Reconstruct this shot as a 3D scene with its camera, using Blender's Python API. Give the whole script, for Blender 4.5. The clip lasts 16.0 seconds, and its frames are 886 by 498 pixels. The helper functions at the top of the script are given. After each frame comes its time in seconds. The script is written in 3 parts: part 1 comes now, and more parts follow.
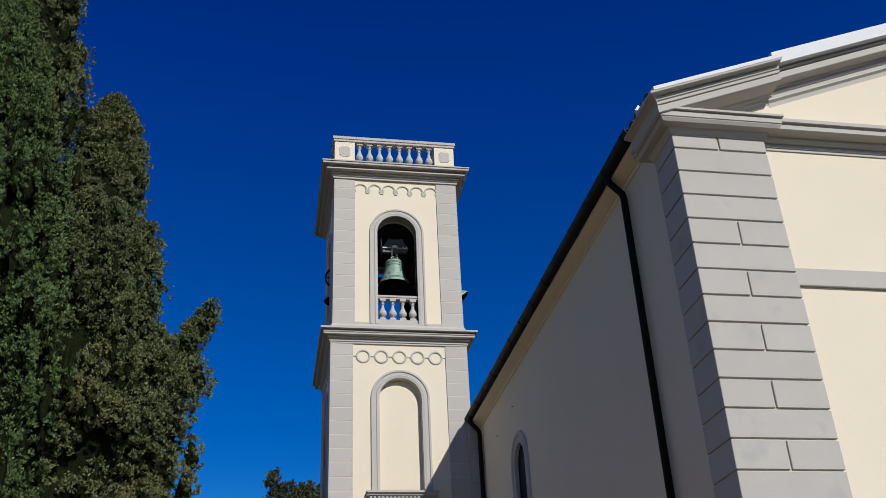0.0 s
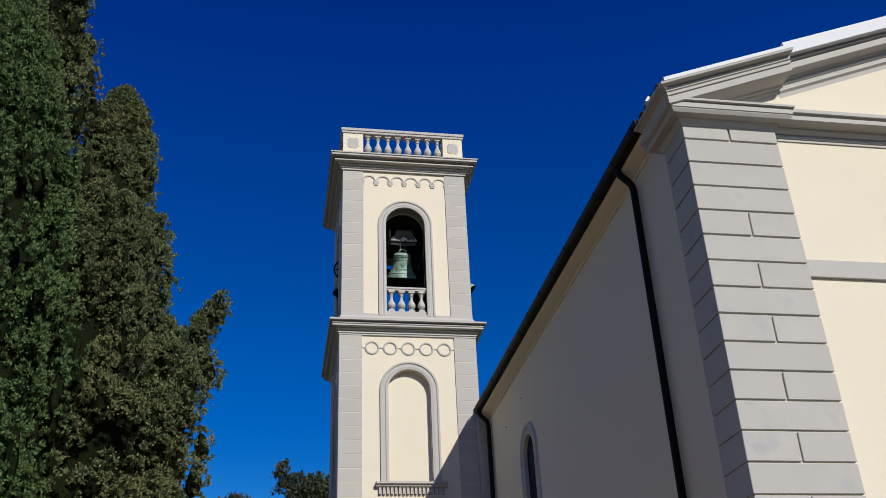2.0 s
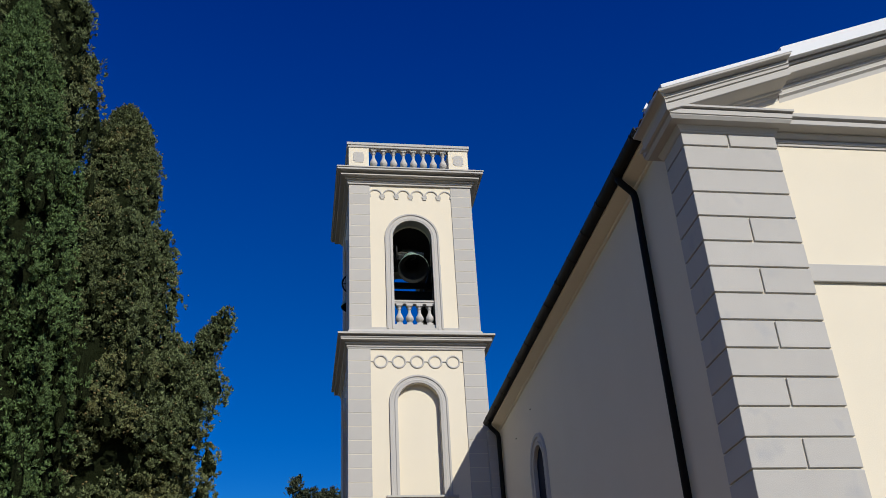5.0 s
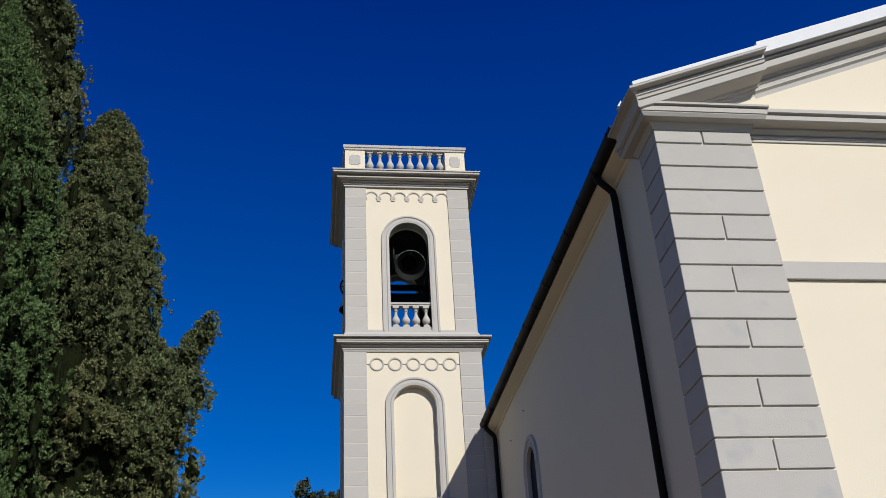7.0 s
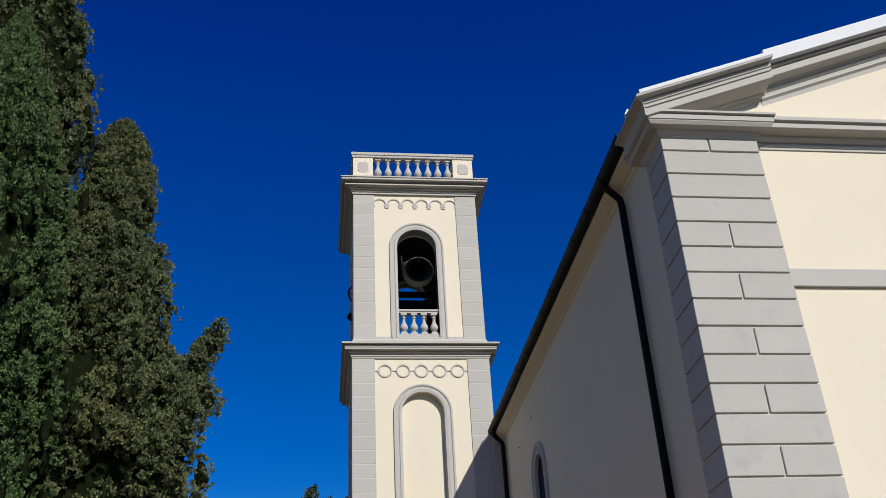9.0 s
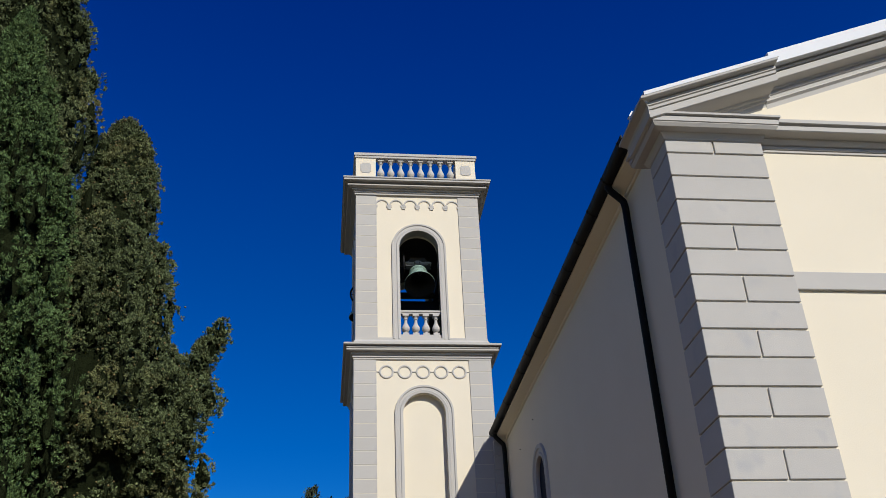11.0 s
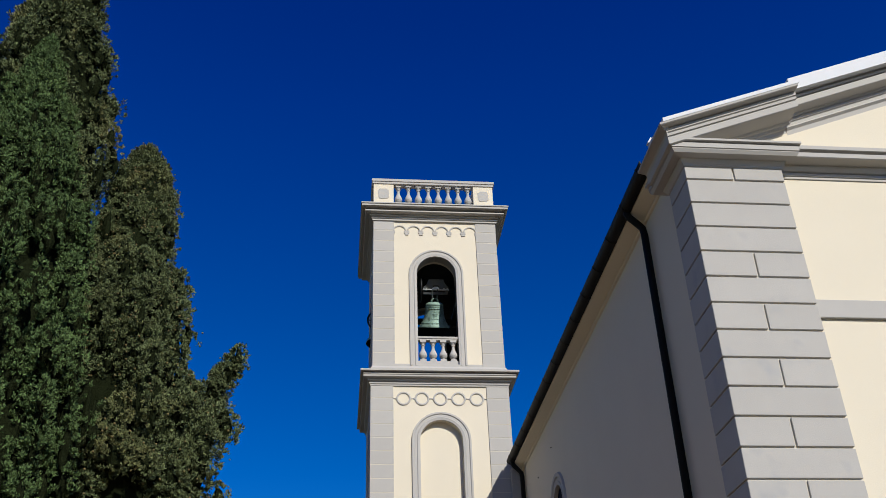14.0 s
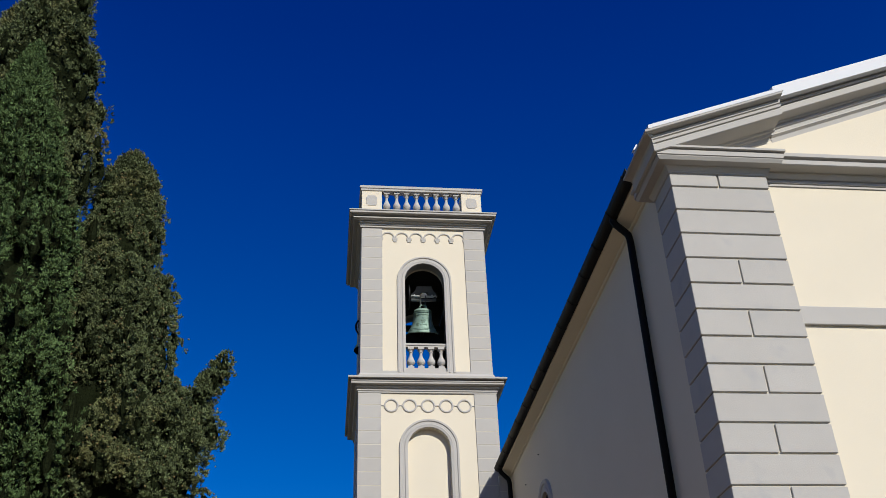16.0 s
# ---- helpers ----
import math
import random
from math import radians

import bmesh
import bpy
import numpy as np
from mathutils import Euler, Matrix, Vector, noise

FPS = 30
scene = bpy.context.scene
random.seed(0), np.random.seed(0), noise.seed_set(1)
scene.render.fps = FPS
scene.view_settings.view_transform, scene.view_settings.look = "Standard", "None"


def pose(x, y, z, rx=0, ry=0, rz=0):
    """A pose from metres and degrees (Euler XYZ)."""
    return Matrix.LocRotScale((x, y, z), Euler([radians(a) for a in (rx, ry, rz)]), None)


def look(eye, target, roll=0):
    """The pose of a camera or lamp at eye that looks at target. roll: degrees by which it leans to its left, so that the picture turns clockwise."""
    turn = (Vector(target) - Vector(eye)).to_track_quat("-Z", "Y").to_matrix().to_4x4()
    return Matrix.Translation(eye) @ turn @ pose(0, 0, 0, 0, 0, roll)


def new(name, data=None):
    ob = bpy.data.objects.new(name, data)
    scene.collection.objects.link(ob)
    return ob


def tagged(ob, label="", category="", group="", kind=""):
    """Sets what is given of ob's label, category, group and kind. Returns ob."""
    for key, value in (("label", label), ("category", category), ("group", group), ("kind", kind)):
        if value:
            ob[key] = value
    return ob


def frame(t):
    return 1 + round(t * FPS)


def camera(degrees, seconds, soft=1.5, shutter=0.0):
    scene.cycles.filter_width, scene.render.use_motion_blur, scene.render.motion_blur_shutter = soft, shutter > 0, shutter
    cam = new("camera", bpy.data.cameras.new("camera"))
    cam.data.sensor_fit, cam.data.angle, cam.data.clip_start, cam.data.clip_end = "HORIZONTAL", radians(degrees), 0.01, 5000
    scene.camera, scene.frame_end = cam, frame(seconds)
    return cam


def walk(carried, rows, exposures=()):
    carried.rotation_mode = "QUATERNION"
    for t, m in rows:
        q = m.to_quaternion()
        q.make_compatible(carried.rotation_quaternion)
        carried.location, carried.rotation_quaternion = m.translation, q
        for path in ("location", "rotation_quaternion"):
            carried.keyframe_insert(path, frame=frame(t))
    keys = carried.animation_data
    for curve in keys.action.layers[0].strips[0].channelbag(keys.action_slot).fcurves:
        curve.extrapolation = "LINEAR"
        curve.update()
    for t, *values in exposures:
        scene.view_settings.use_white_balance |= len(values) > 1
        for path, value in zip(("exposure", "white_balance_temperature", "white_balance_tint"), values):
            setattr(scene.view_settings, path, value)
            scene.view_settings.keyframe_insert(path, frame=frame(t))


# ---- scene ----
cam = camera(49.0, 16.0, soft=0.6)
PATH = [
    (0, (-0.411, 0.525, 1.895), (-0.076, 2.236, 2.875), -2.8),
    (0.5, (-0.438, 0.501, 1.885), (-0.105, 2.214, 2.863), -2.8),
    (1, (-0.444, 0.525, 1.895), (-0.113, 2.242, 2.866), -2.7),
    (1.5, (-0.429, 0.541, 1.889), (-0.103, 2.261, 2.856), -2.5),
    (2, (-0.432, 0.541, 1.909), (-0.112, 2.263, 2.874), -2.6),
    (2.5, (-0.423, 0.551, 1.915), (-0.109, 2.275, 2.879), -2.5),
    (3, (-0.43, 0.527, 1.913), (-0.117, 2.252, 2.875), -2.5),
    (3.5, (-0.443, 0.505, 1.881), (-0.131, 2.229, 2.848), -2.5),
    (4, (-0.414, 0.544, 1.906), (-0.106, 2.264, 2.879), -2.8),
    (6.5, (0.215, 0.512, 1.877), (0.482, 2.221, 2.882), -3.6),
    (7, (0.385, 0.54, 1.911), (0.639, 2.256, 2.905), -3.4),
    (7.5, (0.406, 0.505, 1.902), (0.648, 2.222, 2.899), -3.2),
    (8, (0.391, 0.473, 1.905), (0.63, 2.189, 2.904), -3.1),
    (8.5, (0.395, 0.479, 1.892), (0.631, 2.192, 2.896), -3.1),
    (9, (0.375, 0.474, 1.888), (0.613, 2.186, 2.895), -3.2),
    (11.5, (0.341, 0.501, 1.901), (0.571, 2.212, 2.912), -2.6),
    (12, (0.31, 0.487, 1.908), (0.53, 2.193, 2.927), -2.4),
    (12.5, (0.348, 0.533, 1.917), (0.556, 2.236, 2.946), -2.1),
    (13, (0.324, 0.508, 1.907), (0.526, 2.206, 2.945), -2.1),
    (13.5, (0.339, 0.518, 1.923), (0.536, 2.212, 2.969), -2.1),
    (14, (0.357, 0.542, 1.942), (0.555, 2.229, 2.997), -2.1),
    (14.5, (0.386, 0.516, 1.909), (0.586, 2.196, 2.976), -2.0),
    (15, (0.393, 0.539, 1.941), (0.604, 2.217, 3.008), -2.2),
    (15.5, (0.354, 0.505, 1.902), (0.57, 2.184, 2.968), -2.3),
    (16, (0.411, 0.535, 1.926), (0.629, 2.212, 2.993), -2.4),
]
walk(cam, [(t, look(eye, target, roll)) for t, eye, target, roll in PATH], exposures=((0, -0.12), (1.0, -0.10), (2.2, -0.05), (3.2, -0.03), (16, -0.03)))

# ---- light ----
SUN = Vector((0.58, -1.38, 1.0)).normalized()
world = bpy.data.worlds.new("sky")
scene.world = world
world.use_nodes = True
wn = world.node_tree
sky = wn.nodes.new("ShaderNodeTexSky")
sky.sky_type = "NISHITA"
sky.sun_disc = False
sky.sun_elevation = math.asin(SUN.z)
sky.sun_rotation = math.atan2(SUN.x, SUN.y)
sky.altitude = 600
sky.air_density, sky.dust_density, sky.ozone_density = 1.2, 0.4, 3.0
deep = wn.nodes.new("ShaderNodeHueSaturation")
deep.inputs["Saturation"].default_value = 1.55
wn.links.new(sky.outputs[0], deep.inputs["Color"])
up = wn.nodes.new("ShaderNodeSeparateXYZ")
wn.links.new(wn.nodes.new("ShaderNodeTexCoord").outputs["Generated"], up.inputs[0])
# deeper blue with height; the unseen pale horizon band is brightened for the nave wall
sky_ramp = wn.nodes.new("ShaderNodeValToRGB")
sky_ramp.color_ramp.elements[0].position, sky_ramp.color_ramp.elements[0].color = 0.0, (1.0, 0.80, 0.74, 1)
sky_ramp.color_ramp.elements[1].position, sky_ramp.color_ramp.elements[1].color = 1.0, (0.38, 0.15, 0.46, 1)
for z, colour in ((0.12, (0.85, 0.70, 0.70)), (0.2, (0.40, 0.47, 0.60)), (0.29, (0.14, 0.36, 0.57)), (0.47, (0.10, 0.275, 0.52)), (0.65, (0.10, 0.19, 0.50)), (0.71, (0.12, 0.165, 0.48))):
    sky_ramp.color_ramp.elements.new(z).color = (*colour, 1)
wn.links.new(up.outputs["Z"], sky_ramp.inputs[0])
tint = wn.nodes.new("ShaderNodeVectorMath")
tint.operation = "MULTIPLY"
wn.links.new(deep.outputs[0], tint.inputs[0])
wn.links.new(sky_ramp.outputs[0], tint.inputs[1])
twice = wn.nodes.new("ShaderNodeVectorMath")
twice.operation = "SCALE"
twice.inputs["Scale"].default_value = 2.0
wn.links.new(tint.outputs[0], twice.inputs[0])
wn.links.new(twice.outputs[0], wn.nodes["Background"].inputs["Color"])
wn.nodes["Background"].inputs["Strength"].default_value = 0.088
sun = new("sun", bpy.data.lights.new("sun", "SUN"))
sun.data.energy, sun.data.angle, sun.data.color = 5.0, radians(0.5), (1.0, 0.965, 0.87)
sun.matrix_world = look(SUN * 60, (0, 0, 0))


# ---- materials ----
def material(name, colour, rough=0.8, metal=0.0, grain=0.06, scale=2.5, fine=60.0, bump=0.15, specular=0.3, per_piece=0.0, island=0.0, stain=None, speckle=None):
    """A surface with a coarse and a fine variation of its colour, and a fine relief."""
    m = bpy.data.materials.new(name)
    m.use_nodes = True
    n, l = m.node_tree.nodes, m.node_tree.links
    b = n["Principled BSDF"]
    b.inputs["Roughness"].default_value, b.inputs["Metallic"].default_value = rough, metal
    b.inputs["Specular IOR Level"].default_value = specular
    where = n.new("ShaderNodeTexCoord").outputs["Object"]
    coarse, small = n.new("ShaderNodeTexNoise"), n.new("ShaderNodeTexNoise")
    for tex, s in ((coarse, scale), (small, fine)):
        tex.inputs["Scale"].default_value, tex.inputs["Detail"].default_value = s, 5
        l.new(where, tex.inputs["Vector"])
    total = n.new("ShaderNodeMath")
    total.operation = "MULTIPLY_ADD"
    l.new(coarse.outputs[0], total.inputs[0])
    total.inputs[1].default_value = 2 * grain
    total.inputs[2].default_value = 1 - 1.5 * grain
    level = n.new("ShaderNodeMath")
    level.operation = "MULTIPLY_ADD"
    l.new(small.outputs[0], level.inputs[0])
    level.inputs[1].default_value = grain
    l.new(total.outputs[0], level.inputs[2])
    value = level.outputs[0]
    for amount, source in ((per_piece, ("ShaderNodeObjectInfo", "Random")), (island, ("ShaderNodeNewGeometry", "Random Per Island"))):
        if amount:
            extra = n.new("ShaderNodeMath")
            extra.operation = "MULTIPLY_ADD"
            l.new(n.new(source[0]).outputs[source[1]], extra.inputs[0])
            extra.inputs[1].default_value = amount
            shift = n.new("ShaderNodeMath")
            shift.operation = "ADD"
            l.new(extra.outputs[0], shift.inputs[0])
            l.new(value, extra.inputs[2])
            shift.inputs[1].default_value = -amount / 2
            value = shift.outputs[0]
    mul = n.new("ShaderNodeVectorMath")
    mul.operation = "SCALE"
    mul.inputs[0].default_value = colour
    l.new(value, mul.inputs["Scale"])
    out = mul.outputs[0]
    if stain:
        mix = n.new("ShaderNodeMix")
        mix.data_type = "RGBA"
        ramp = n.new("ShaderNodeMapRange")
        ramp.inputs["From Min"].default_value, ramp.inputs["From Max"].default_value = stain[2], stain[2] + 0.2
        patch = n.new("ShaderNodeTexNoise")
        patch.inputs["Scale"].default_value, patch.inputs["Detail"].default_value = stain[1], 7
        l.new(where, patch.inputs["Vector"])
        l.new(patch.outputs[0], ramp.inputs["Value"])
        l.new(ramp.outputs[0], mix.inputs["Factor"])
        l.new(out, mix.inputs["A"])
        mix.inputs["B"].default_value = (*stain[0], 1)
        out = mix.outputs["Result"]
    if speckle:
        needles, gaps, shade = n.new("ShaderNodeTexNoise"), n.new("ShaderNodeMapRange"), n.new("ShaderNodeVectorMath")
        needles.inputs["Scale"].default_value, needles.inputs["Detail"].default_value = speckle, 2
        gaps.inputs["From Min"].default_value, gaps.inputs["From Max"].default_value = 0.40, 0.62
        gaps.inputs["To Min"].default_value, gaps.inputs["To Max"].default_value = 0.12, 1.75
        shade.operation = "SCALE"
        l.new(where, needles.inputs["Vector"])
        l.new(needles.outputs[0], gaps.inputs["Value"])
        l.new(out, shade.inputs[0])
        l.new(gaps.outputs[0], shade.inputs["Scale"])
        out = shade.outputs[0]
    l.new(out, b.inputs["Base Color"])
    if bump:
        relief = n.new("ShaderNodeBump")
        relief.inputs["Strength"].default_value, relief.inputs["Distance"].default_value = bump, 0.01
        l.new(small.outputs[0], relief.inputs["Height"])
        l.new(relief.outputs[0], b.inputs["Normal"])
    return m


CREAM = material("cream_stucco", (0.62, 0.56, 0.45), 0.9, grain=0.04, scale=0.9, fine=120, bump=0.25, specular=0.15)
GREY = material("grey_painted_stone", (0.392, 0.375, 0.352), 0.85, grain=0.08, scale=1.8, fine=90, bump=0.2, specular=0.2, per_piece=0.07, stain=((0.33, 0.33, 0.33), 2.6, 0.60))
MOULD = material("grey_moulding", (0.395, 0.378, 0.355), 0.85, grain=0.06, scale=2.2, fine=90, bump=0.15, specular=0.2)
JOINT = material("pale_joint", (0.50, 0.46, 0.38), 0.9, grain=0.08)
WHITE = material("white_coping", (0.50, 0.515, 0.54), 0.6, grain=0.05, scale=3, specular=0.4)
# plaster colour darkened to hold the belfry's inner shade
BELFRY_SHADE = material("belfry_shade_plaster", (0.07, 0.06, 0.055), 0.95, grain=0.2, scale=2)
COPPER = material("dark_gutter_metal", (0.008, 0.007, 0.006), 0.6, metal=0.0, grain=0.2, scale=4, bump=0.05, specular=0.15)
PIPE = material("black_downpipe_metal", (0.005, 0.005, 0.005), 0.6, metal=0.0, grain=0.15, scale=6, bump=0.03, specular=0.12)
# clay tile darkened to paint the shade under the roof edge
TILE = material("shade_dark_roof_tile", (0.07, 0.05, 0.042), 0.9, grain=0.25, scale=5, per_piece=0.2)
BRONZE = material("green_patina_bronze", (0.22, 0.32, 0.27), 0.6, metal=0.25, grain=0.2, scale=6, fine=40, bump=0.3, stain=((0.10, 0.15, 0.12), 9.0, 0.52))
INSIDE = material("dark_bronze_inside", (0.007, 0.008, 0.007), 0.9, metal=0.0, grain=0.2, scale=6)
IRON = material("dark_iron", (0.016, 0.016, 0.017), 0.5, metal=0.5, grain=0.2, scale=8)
STEEL = material("grey_painted_headstock", (0.08, 0.086, 0.086), 0.5, metal=0.1, grain=0.2, scale=8, stain=((0.08, 0.085, 0.085), 6.0, 0.54))
PALE_STEEL = material("pale_galvanised_steel", (0.50, 0.52, 0.52), 0.45, metal=0.3, grain=0.15, scale=8)
GLASS = material("dark_window_glass", (0.010, 0.016, 0.032), 0.3, grain=0.2, scale=3, bump=0.02, specular=0.06)
GLASS.node_tree.nodes["Principled BSDF"].inputs["IOR"].default_value = 1.12
# near-black colour stands for the shade inside and between leaf clumps
CROWN_SHADE = material("painted_crown_shade", (0.010, 0.013, 0.006), 0.95, grain=0.4, scale=6, fine=55, bump=0.9, specular=0.0, speckle=140)
BARK = material("cypress_bark", (0.055, 0.042, 0.032), 0.95, grain=0.3, scale=8, bump=0.6)
LEAF_DARK = material("dark_cypress_leaves", (0.108, 0.134, 0.060), 0.75, grain=0.25, scale=1.2, fine=20, bump=0, specular=0.12, island=0.8, stain=((0.165, 0.160, 0.066), 0.9, 0.52), speckle=85)
LEAF_LIGHT = material("green_cypress_leaves", (0.078, 0.124, 0.045), 0.75, grain=0.25, scale=1.2, fine=20, bump=0, specular=0.1, island=0.7, speckle=85)
LEAF_FAR = material("far_tree_leaves", (0.06, 0.07, 0.038), 0.8, grain=0.25, scale=1.2, fine=20, bump=0, specular=0.12, island=0.7, speckle=30)
CONE = material("cypress_cone", (0.16, 0.12, 0.05), 0.8, grain=0.2, scale=9, bump=0, island=0.3)
# unseen ground surfaces, coloured for the light they bounce upward
PALE_BOUNCE = material("pale_warm_bounce", (0.37, 0.25, 0.14), 0.95, grain=0.2, scale=0.8, fine=40, bump=0.5)
GROUND = material("dark_ground", (0.055, 0.058, 0.026), 0.95, grain=0.25, scale=0.4, fine=12, bump=0.5)
LOW_BOUNCE = material("dark_low_bounce", (0.06, 0.058, 0.055), 0.9, grain=0.25, scale=0.8, fine=40, bump=0.4)


# ---- building helpers ----
def mesh_of(bm, mat, name, smooth=False):
    bmesh.ops.recalc_face_normals(bm, faces=bm.faces)
    me = bpy.data.meshes.new(name)
    for f in bm.faces:
        f.smooth = smooth
    bm.to_mesh(me)
    bm.free()
    me.materials.append(mat)
    return me


def part(name, bm, mat, parent, label="", smooth=False):
    ob = new(name, bm if isinstance(bm, bpy.types.Mesh) else mesh_of(bm, mat, name, smooth))
    ob.parent = parent
    if label:
        tagged(ob, label)
    return ob


def box(bm, x0, x1, y0, y1, z0, z1, bevel=0.0):
    v = [bm.verts.new((x, y, z)) for x in (x0, x1) for y in (y0, y1) for z in (z0, z1)]
    faces = [bm.faces.new([v[i] for i in q]) for q in ((0, 1, 3, 2), (4, 6, 7, 5), (0, 4, 5, 1), (2, 3, 7, 6), (0, 2, 6, 4), (1, 5, 7, 3))]
    if bevel:
        edges = list({e for f in faces for e in f.edges})
        bmesh.ops.bevel(bm, geom=edges, offset=bevel, segments=1, affect="EDGES")
    return bm


def block(x0, x1, y0, y1, z0, z1, bevel=0.0):
    return box(bmesh.new(), x0, x1, y0, y1, z0, z1, bevel)


def loft(bm, rings, close_ring=True, close_ends=True, loop=False):
    """Skin through rings of points with the same count."""
    vs = [[bm.verts.new(p) for p in r] for r in rings]
    k = len(vs[0])
    pairs = list(zip(vs, vs[1:])) + ([(vs[-1], vs[0])] if loop else [])
    for a, b in pairs:
        for i in range(k if close_ring else k - 1):
            j = (i + 1) % k
            bm.faces.new((a[i], a[j], b[j], b[i]))
    if close_ends and close_ring and not loop:
        bm.faces.new(vs[0][::-1])
        bm.faces.new(vs[-1])
    return bm


def ring_moulding(x0, x1, y0, y1, profile):
    """A moulding round a rectangle, mitred at the corners; profile: (projection, height), closed at the back."""
    pts = profile + [(-0.05, profile[-1][1]), (-0.05, profile[0][1])]
    rings = [[(cx + sx * o, cy + sy * o, z) for o, z in pts] for cx, cy, sx, sy in ((x0, y0, -1, -1), (x1, y0, 1, -1), (x1, y1, 1, 1), (x0, y1, -1, 1))]
    return loft(bmesh.new(), rings, loop=True)


def arch_path(half, spring, base, n=18):
    """Left foot, up, round and down to the right foot: (u, z, outward u, outward z)."""
    pts = [(-half, base, -1, 0)]
    for i in range(n + 1):
        a = math.pi * (1 - i / n)
        pts.append((half * math.cos(a), spring + half * math.sin(a), math.cos(a), math.sin(a)))
    return pts + [(half, base, 1, 0)]


def arch_trim(centre, half, spring, base, section, face, n=18):
    """A moulded band round an arch; section: (outward, proud of the face)."""
    sec = section + [(section[-1][0], -0.05), (section[0][0], -0.05)]
    rings = []
    for u, z, ou, oz in arch_path(half, spring, base, n):
        rings.append([face(centre + u + ou * o, -p, z + oz * o) for o, p in sec])
    return loft(bmesh.new(), rings)


def arch_wall(u0, u1, z0, z1, centre, half, spring, base, thick, face, n=16):
    """A wall with an arched opening through it."""
    bm = bmesh.new()

    def slab(pts):
        loft(bm, [[face(u, 0, z) for u, z in pts], [face(u, thick, z) for u, z in pts]])

    slab([(u0, z0), (centre - half, z0), (centre - half, z1), (u0, z1)])
    slab([(centre + half, z0), (u1, z0), (u1, z1), (centre + half, z1)])
    if base > z0:
        slab([(centre - half, z0), (centre + half, z0), (centre + half, base), (centre - half, base)])
    arc = [(centre + half * math.cos(math.pi * (1 - i / n)), spring + half * math.sin(math.pi * (1 - i / n))) for i in range(n + 1)]
    for (ua, za), (ub, zb) in zip(arc, arc[1:]):
        slab([(ua, za), (ub, zb), (ub, z1), (ua, z1)])
    bmesh.ops.remove_doubles(bm, verts=bm.verts, dist=0.0005)
    return bm


def lathe(profile, n=14, axis=(0, 0)):
    rings = [[(axis[0] + r * math.cos(2 * math.pi * i / n), axis[1] + r * math.sin(2 * math.pi * i / n), z) for i in range(n)] for r, z in profile]
    return loft(bmesh.new(), rings)


def tube(bm, pts, r, n=10):
    rings = []
    for i, p in enumerate(pts):
        p = Vector(p)
        d = (Vector(pts[min(i + 1, len(pts) - 1)]) - Vector(pts[max(i - 1, 0)])).normalized()
        side = d.cross(Vector((0.13, 0.97, 0.21))).normalized()
        up = d.cross(side)
        rings.append([p + r * (math.cos(2 * math.pi * k / n) * side + math.sin(2 * math.pi * k / n) * up) for k in range(n)])
    return loft(bm, rings)


def torus(bm, centre, radius, r, axis="x", n=32, k=8, squash=1.0):
    rings = []
    for i in range(n):
        a = 2 * math.pi * i / n
        ring = []
        for j in range(k):
            b = 2 * math.pi * j / k
            q, w = radius + r * math.cos(b), r * squash * math.sin(b)
            p = (w, q * math.cos(a), q * math.sin(a)) if axis == "x" else (q * math.cos(a), w, q * math.sin(a))
            ring.append(Vector(centre) + Vector(p))
        rings.append(ring)
    return loft(bm, rings, loop=True)


def thing(name, label, category, at=(0, 0, 0), group="", kind=""):
    ob = new(name)
    ob.location = at
    return tagged(ob, label, category, group, kind)


# ---- ground ----
def build_ground():
    bm = bmesh.new()
    edges = [-1500, -300, -80, -30, -10, 0, 10, 30, 80, 300, 1500]
    vs = [[bm.verts.new((x, y, 0.12 * noise.noise(Vector((x * 0.05, y * 0.05, 0))) - 0.12)) for x in edges] for y in edges]
    for i in range(len(edges) - 1):
        for j in range(len(edges) - 1):
            bm.faces.new((vs[i][j], vs[i][j + 1], vs[i + 1][j + 1], vs[i + 1][j]))
    # out of view; dark so that little light bounces onto the tower
    ob = new("ground", mesh_of(bm, GROUND, "ground"))
    tagged(ob, "unseen ground, kept dark to hold back bounce light", "ground", kind="structure")
    # unseen pale sheet added to bounce warm light onto the nave wall
    yard = new("bounce_sheet", mesh_of(block(-12, 5.2, 8.5, 25, -0.4, 0.0), PALE_BOUNCE, "bounce_sheet"))
    tagged(yard, "unseen pale sheet added to bounce warm light onto the nave", "yard", kind="structure")
    # unseen dark sheet added to weaken bounce under the cornices
    road = new("road", mesh_of(block(-40, 60, -14, 8.5, -0.4, 0.02), LOW_BOUNCE, "road"))
    tagged(road, "unseen dark sheet added to weaken bounce light under the cornices", "road", kind="structure")


build_ground()

# ---- the church ----
FX, FY = 4.8, 10.56      # outer corner of the facade's pilaster
WX = 5.0                 # nave side wall
BACK = 24.3              # nave's far end
RIDGE = 10.8
SLOPE = 0.385
COURSE = 0.37


def front(y):
    return lambda u, v, z: (u, y + v, z)


def side(x):
    return lambda u, v, z: (x + v, u, z)


def raking(x0, x1, z0, y_back, profile, end=False):
    """A moulding along the gable's slope, from x0 to x1; profile: (projection, height above the slope line)."""
    pts = [(-p, h) for p, h in profile] + [(0.3, profile[-1][1]), (0.3, profile[0][1])]
    rings = [[(x - max(-v, 0) * (end and x == x0), y_back + v, z0 + SLOPE * (x - max(-v, 0) * (end and x == x0) - FX) + h) for v, h in pts] for x in (x0, x1)]
    return loft(bmesh.new(), rings)


